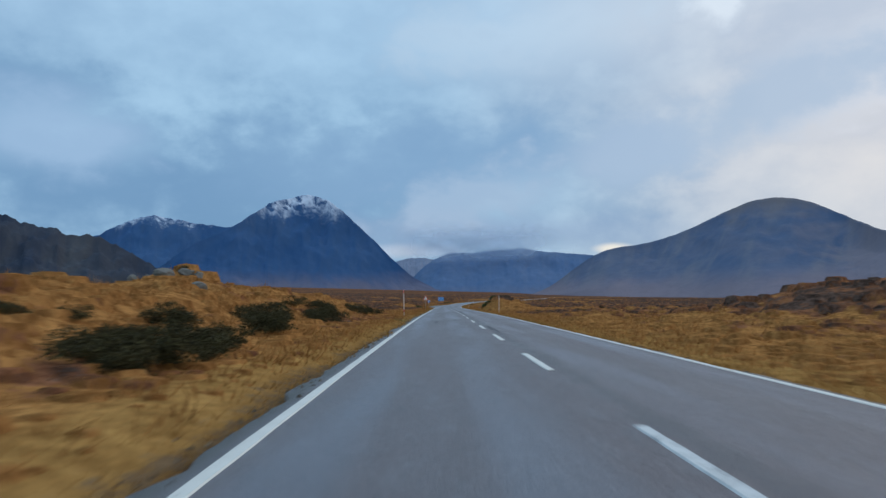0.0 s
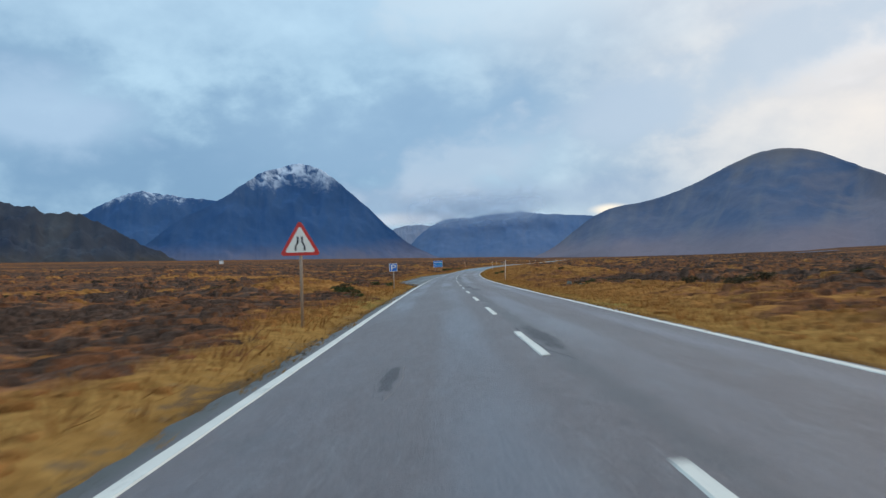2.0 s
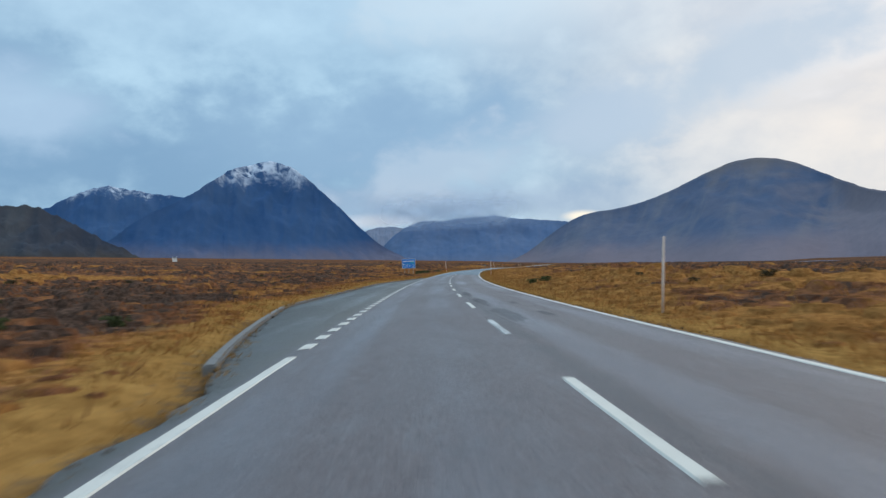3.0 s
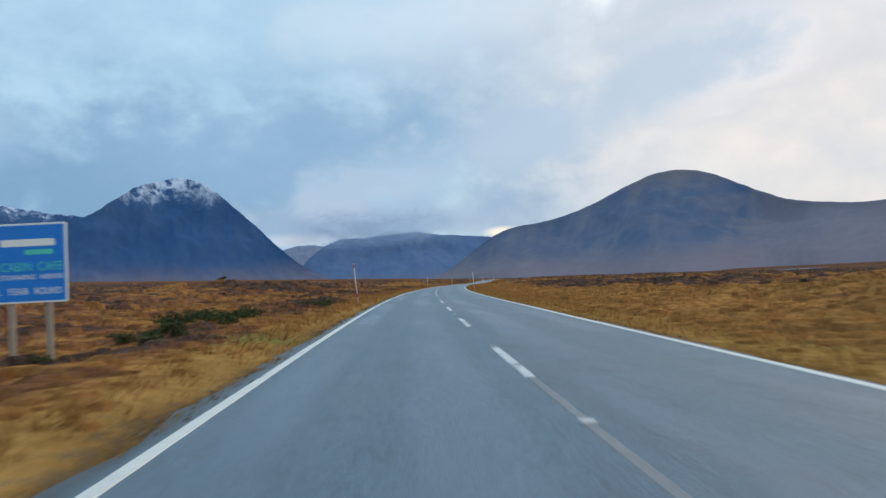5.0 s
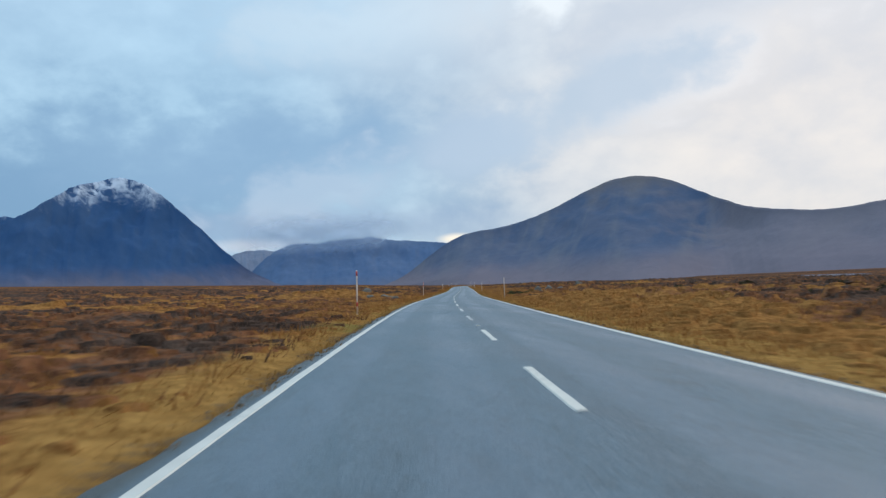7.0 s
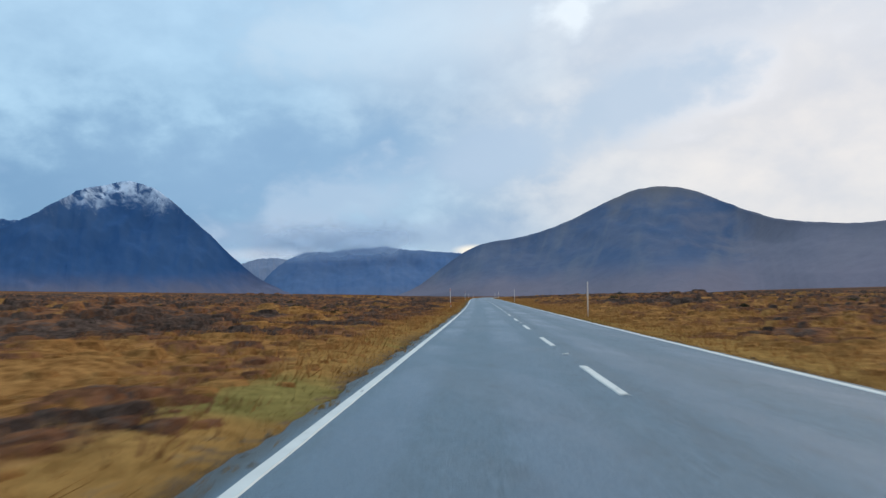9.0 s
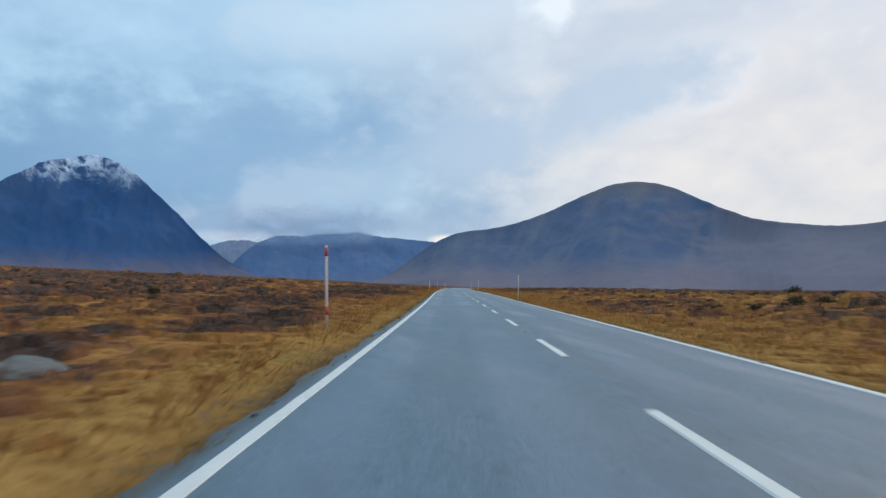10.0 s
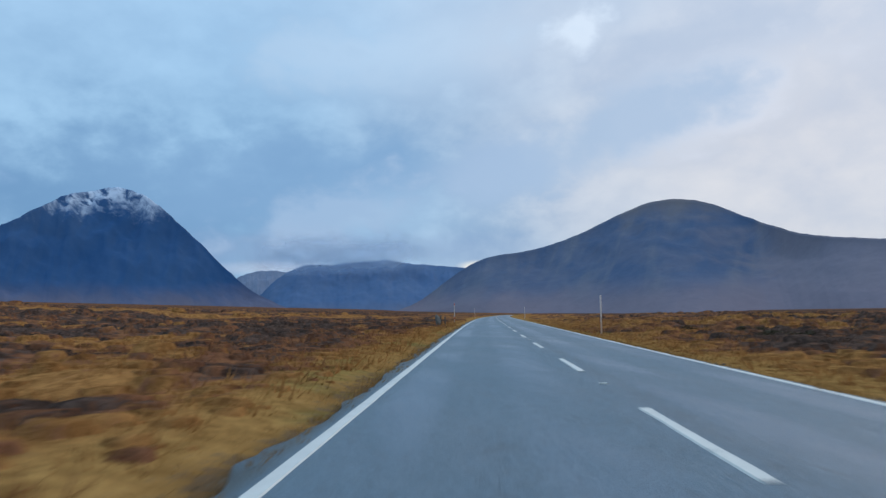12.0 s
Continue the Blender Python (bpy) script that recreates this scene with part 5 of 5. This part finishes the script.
def sow(name, label, mat, count, near, far, tall, blades, width, spread, seed, want, lean=0.75, curve=1.5):
    """Tufts of blades along both sides of the road, from near to far metres beyond the asphalt."""
    rng = np.random.RandomState(seed)
    s = rng.uniform(-8, 880, count)
    out = near + (far - near) * rng.rand(count) ** curve
    side = np.where(rng.rand(count) < 0.5, -1.0, 1.0)
    l = side * (EDGE + out + np.where(side < 0, layby(s), 0))
    x, y = road_point(s, l)
    keep = rng.rand(count) < want(s, l, out, x, y)
    s, l, x, y = s[keep], l[keep], x[keep], y[keep]
    n = len(s)
    size = (0.6 + 0.8 * rng.rand(n)) * (0.7 + 0.6 * fbm(x / 3, y / 3, 91, 2))
    a = rng.uniform(0, 2 * np.pi, (n, blades))
    r = spread * np.sqrt(rng.rand(n, blades)) * size[:, None]
    bx, by = x[:, None] + r * np.cos(a), y[:, None] + r * np.sin(a)
    base = np.maximum(ground_height(s, l), crown(s) - FALL * EDGE - 0.02 - 0.4 * np.clip(out[keep], 0, None))
    bz = base[:, None] + np.where(out[keep] < 0.06, 0.03, -0.03)[:, None] + 0 * bx
    h = tall * size[:, None] * (0.55 + 0.6 * rng.rand(n, blades))
    tilt = lean * (0.3 + 0.9 * rng.rand(n, blades))
    tx, ty, tz = bx + np.cos(a) * h * tilt + 0.12 * h, by + np.sin(a) * h * tilt, bz + h * np.sqrt(np.clip(1 - 0.6 * tilt**2, 0.2, 1))
    side_a = a + np.pi / 2 + rng.uniform(-0.9, 0.9, (n, blades))
    w = width * (0.6 + 0.8 * rng.rand(n, blades)) * size[:, None]
    v = np.stack([np.stack([bx - np.cos(side_a) * w, by - np.sin(side_a) * w, bz], -1),
                  np.stack([bx + np.cos(side_a) * w, by + np.sin(side_a) * w, bz], -1),
                  np.stack([tx, ty, tz], -1)], 2).reshape(-1, 3)
    ob = mesh_object(name, v * K, np.arange(len(v)).reshape(-1, 3), mat, smooth=False)
    own = np.repeat(growth(s, l), blades * 3)
    vector_attribute(ob, "cover", np.stack([own, 0 * own, 0 * own], 1))
    return tagged(ob, label, "grass", kind="stuff")


def sow_tussocks(name, label, category, count, near, far, radius, tall, seed, want, sides=6, curve=1.0, reach=930.0):
    """Low, uneven cushions of growth, crowded together: a wide foot, a rounded shoulder and a crown a little off the middle."""
    rng = np.random.RandomState(seed)
    s = rng.uniform(-8, reach, count)
    out = near + (far - near) * rng.rand(count) ** curve
    side = np.where(rng.rand(count) < 0.5, -1.0, 1.0)
    l = side * (EDGE + out + np.where(side < 0, layby(s), 0))
    grown = growth(s, l)
    keep = rng.rand(count) < want(grown)
    s, l, grown, out = s[keep], l[keep], grown[keep], out[keep]
    x, y = road_point(s, l)
    n = len(s)
    size = (0.5 + 1.0 * rng.rand(n) ** 1.5) * (0.4 + 0.6 * step(out, 0.6, 3.0))
    a = rng.uniform(0, 2 * np.pi, (n, 1)) + 2 * np.pi * np.arange(sides)[None] / sides
    foot = radius * size[:, None] * (0.75 + 0.5 * rng.rand(n, sides))
    brow = foot * (0.45 + 0.35 * rng.rand(n, sides))
    high = tall * (size * (0.7 + 0.6 * rng.rand(n)))[:, None]
    z, x, y = ground_height(s, l)[:, None], x[:, None], y[:, None]
    low = np.stack([x + foot * np.cos(a), y + foot * np.sin(a), z - 0.30 + 0 * a], -1)
    mid = np.stack([x + brow * np.cos(a), y + brow * np.sin(a), z + high * (0.55 + 0.4 * rng.rand(n, sides))], -1)
    top = np.stack([x + 0.2 * foot[:, :1] * np.cos(a[:, :1]), y + 0.2 * foot[:, :1] * np.sin(a[:, :1]), z + high], -1)
    v = np.concatenate([low, mid, top], 1)
    k = np.arange(sides)
    q = (k + 1) % sides
    one = np.concatenate([np.stack([k, q, sides + q], 1), np.stack([k, sides + q, sides + k], 1), np.stack([sides + k, sides + q, 0 * k + 2 * sides], 1)])
    faces = (one[None] + (2 * sides + 1) * np.arange(n)[:, None, None]).reshape(-1, 3)
    ob = mesh_object(name, v.reshape(-1, 3) * K, faces, LEAFAGE)
    own = np.repeat(np.clip(grown + rng.normal(0, 0.03, n), 0, 1), 2 * sides + 1)
    vector_attribute(ob, "cover", np.stack([own, 0 * own, 0 * own], 1))
    return tagged(ob, label, category, kind="stuff")


sow("verge_grass", "golden straw-coloured grass along the road", STRAW, 54000, -0.12, 2.6, 0.11, 7, 0.011, 0.20, 1,
    lambda s, l, out, x, y: step(out + 0.9 * (fbm(s / 1.7, l / 9, 15, 3) - 0.5), 0.0, 0.22) * (1 - 0.9 * step(out, np.where(l < 0, 1.1, 1.5), np.where(l < 0, 2.4, 2.7))), curve=1.0)
sow("edge_grass", "ragged grass creeping over the asphalt's edge", STRAW, 32000, -0.36, 0.5, 0.07, 6, 0.010, 0.13, 6,
    lambda s, l, out, x, y: step(out + 0.75 * (fbm(s / 2.1, l * 0 + np.sign(l), 27, 4) - 0.5) + np.where(l < 0, -0.02, 0.17), -0.12, 0.0) * (1 - 0.85 * np.where(l < 0, step(lattice(s / 2.3, 0 * s, 15), 0.45, 0.75), 0.0)), curve=1.0)
sow_tussocks("moor_grass", "cushions of golden and rusty moor grass", "grass", 32000, 0.8, 12.0, 0.54, 0.10, 2, lambda g: 1.0 - step(g, 0.62, 0.78), 5)
sow_tussocks("heather", "low dark heather covering the moor", "heather", 36000, 1.6, 12.0, 0.48, 0.13, 3, lambda g: step(g, 0.55, 0.72), 5)
sow_tussocks("middle_tussocks", "tussocks of rusty grass out on the moor", "grass", 21000, 11.0, 38.0, 0.66, 0.20, 12, lambda g: 1.0 - step(g, 0.62, 0.78), 5)
sow_tussocks("middle_heather", "clumps of dark heather out on the moor", "heather", 22000, 11.0, 38.0, 0.66, 0.26, 13, lambda g: step(g, 0.55, 0.72), 5)
sow_tussocks("far_tussocks", "tussocks of grass far out on the moor", "grass", 20000, 36.0, 190.0, 1.2, 0.36, 4, lambda g: 1.0 - step(g, 0.60, 0.78), 5, 1.3, 1200.0)
sow_tussocks("far_heather", "dark heather clumps far out on the moor", "heather", 17000, 36.0, 190.0, 1.2, 0.42, 5, lambda g: step(g, 0.55, 0.72), 5, 1.3, 1200.0)
sow("moor_blades", "wisps of dry grass among the tussocks", WISPS, 52000, 0.8, 16.0, 0.30, 7, 0.016, 0.34, 16,
    lambda s, l, out, x, y: 1.0 - 0.3 * step(out, 8, 14), lean=1.0, curve=1.2)


def sow_stones(count, seed):
    """Dark grit and clods of earth along both edges of the asphalt."""
    rng = np.random.RandomState(seed)
    s = rng.uniform(-8, 880, count)
    out = rng.normal(0.08, 0.17, count) - np.where(rng.rand(count) < 0.3, 0.12, 0.0)
    side = np.where(rng.rand(count) < 0.5, -1.0, 1.0)
    keep = rng.rand(count) < step(fbm(s / 4.0, side * 3, 61, 3), 0.35, 0.6)
    s, out, side = s[keep], out[keep], side[keep]
    l = side * (EDGE + out + np.where(side < 0, layby(s), 0))
    x, y = road_point(s, l)
    z = np.maximum(ground_height(s, l), crown(s) - FALL * np.minimum(np.abs(l), EDGE) - 0.25 * np.clip(out, 0, None))
    r = 0.010 + 0.032 * rng.rand(len(s)) ** 3
    axes = np.array([(1, 0, 0), (0, 1, 0), (-1, 0, 0), (0, -1, 0), (0, 0, 0.8), (0, 0, -0.5)])
    v = np.stack([x, y, z + 0.004], 1)[:, None] + axes[None] * r[:, None, None] * (0.6 + 0.8 * rng.rand(len(s), 6, 1))
    f = np.array([(0, 1, 4), (1, 2, 4), (2, 3, 4), (3, 0, 4), (1, 0, 5), (2, 1, 5), (3, 2, 5), (0, 3, 5)])
    f = (f[None] + 6 * np.arange(len(s))[:, None, None]).reshape(-1, 3)
    tagged(mesh_object("grit", v.reshape(-1, 3) * K, f, mat_leaves("dark_grit", (0.040, 0.030, 0.021), (0.15, 0.125, 0.095)), smooth=False),
           "dark grit and clods of earth along the asphalt's edge", "gravel", kind="stuff")


sow_stones(17000, 8)
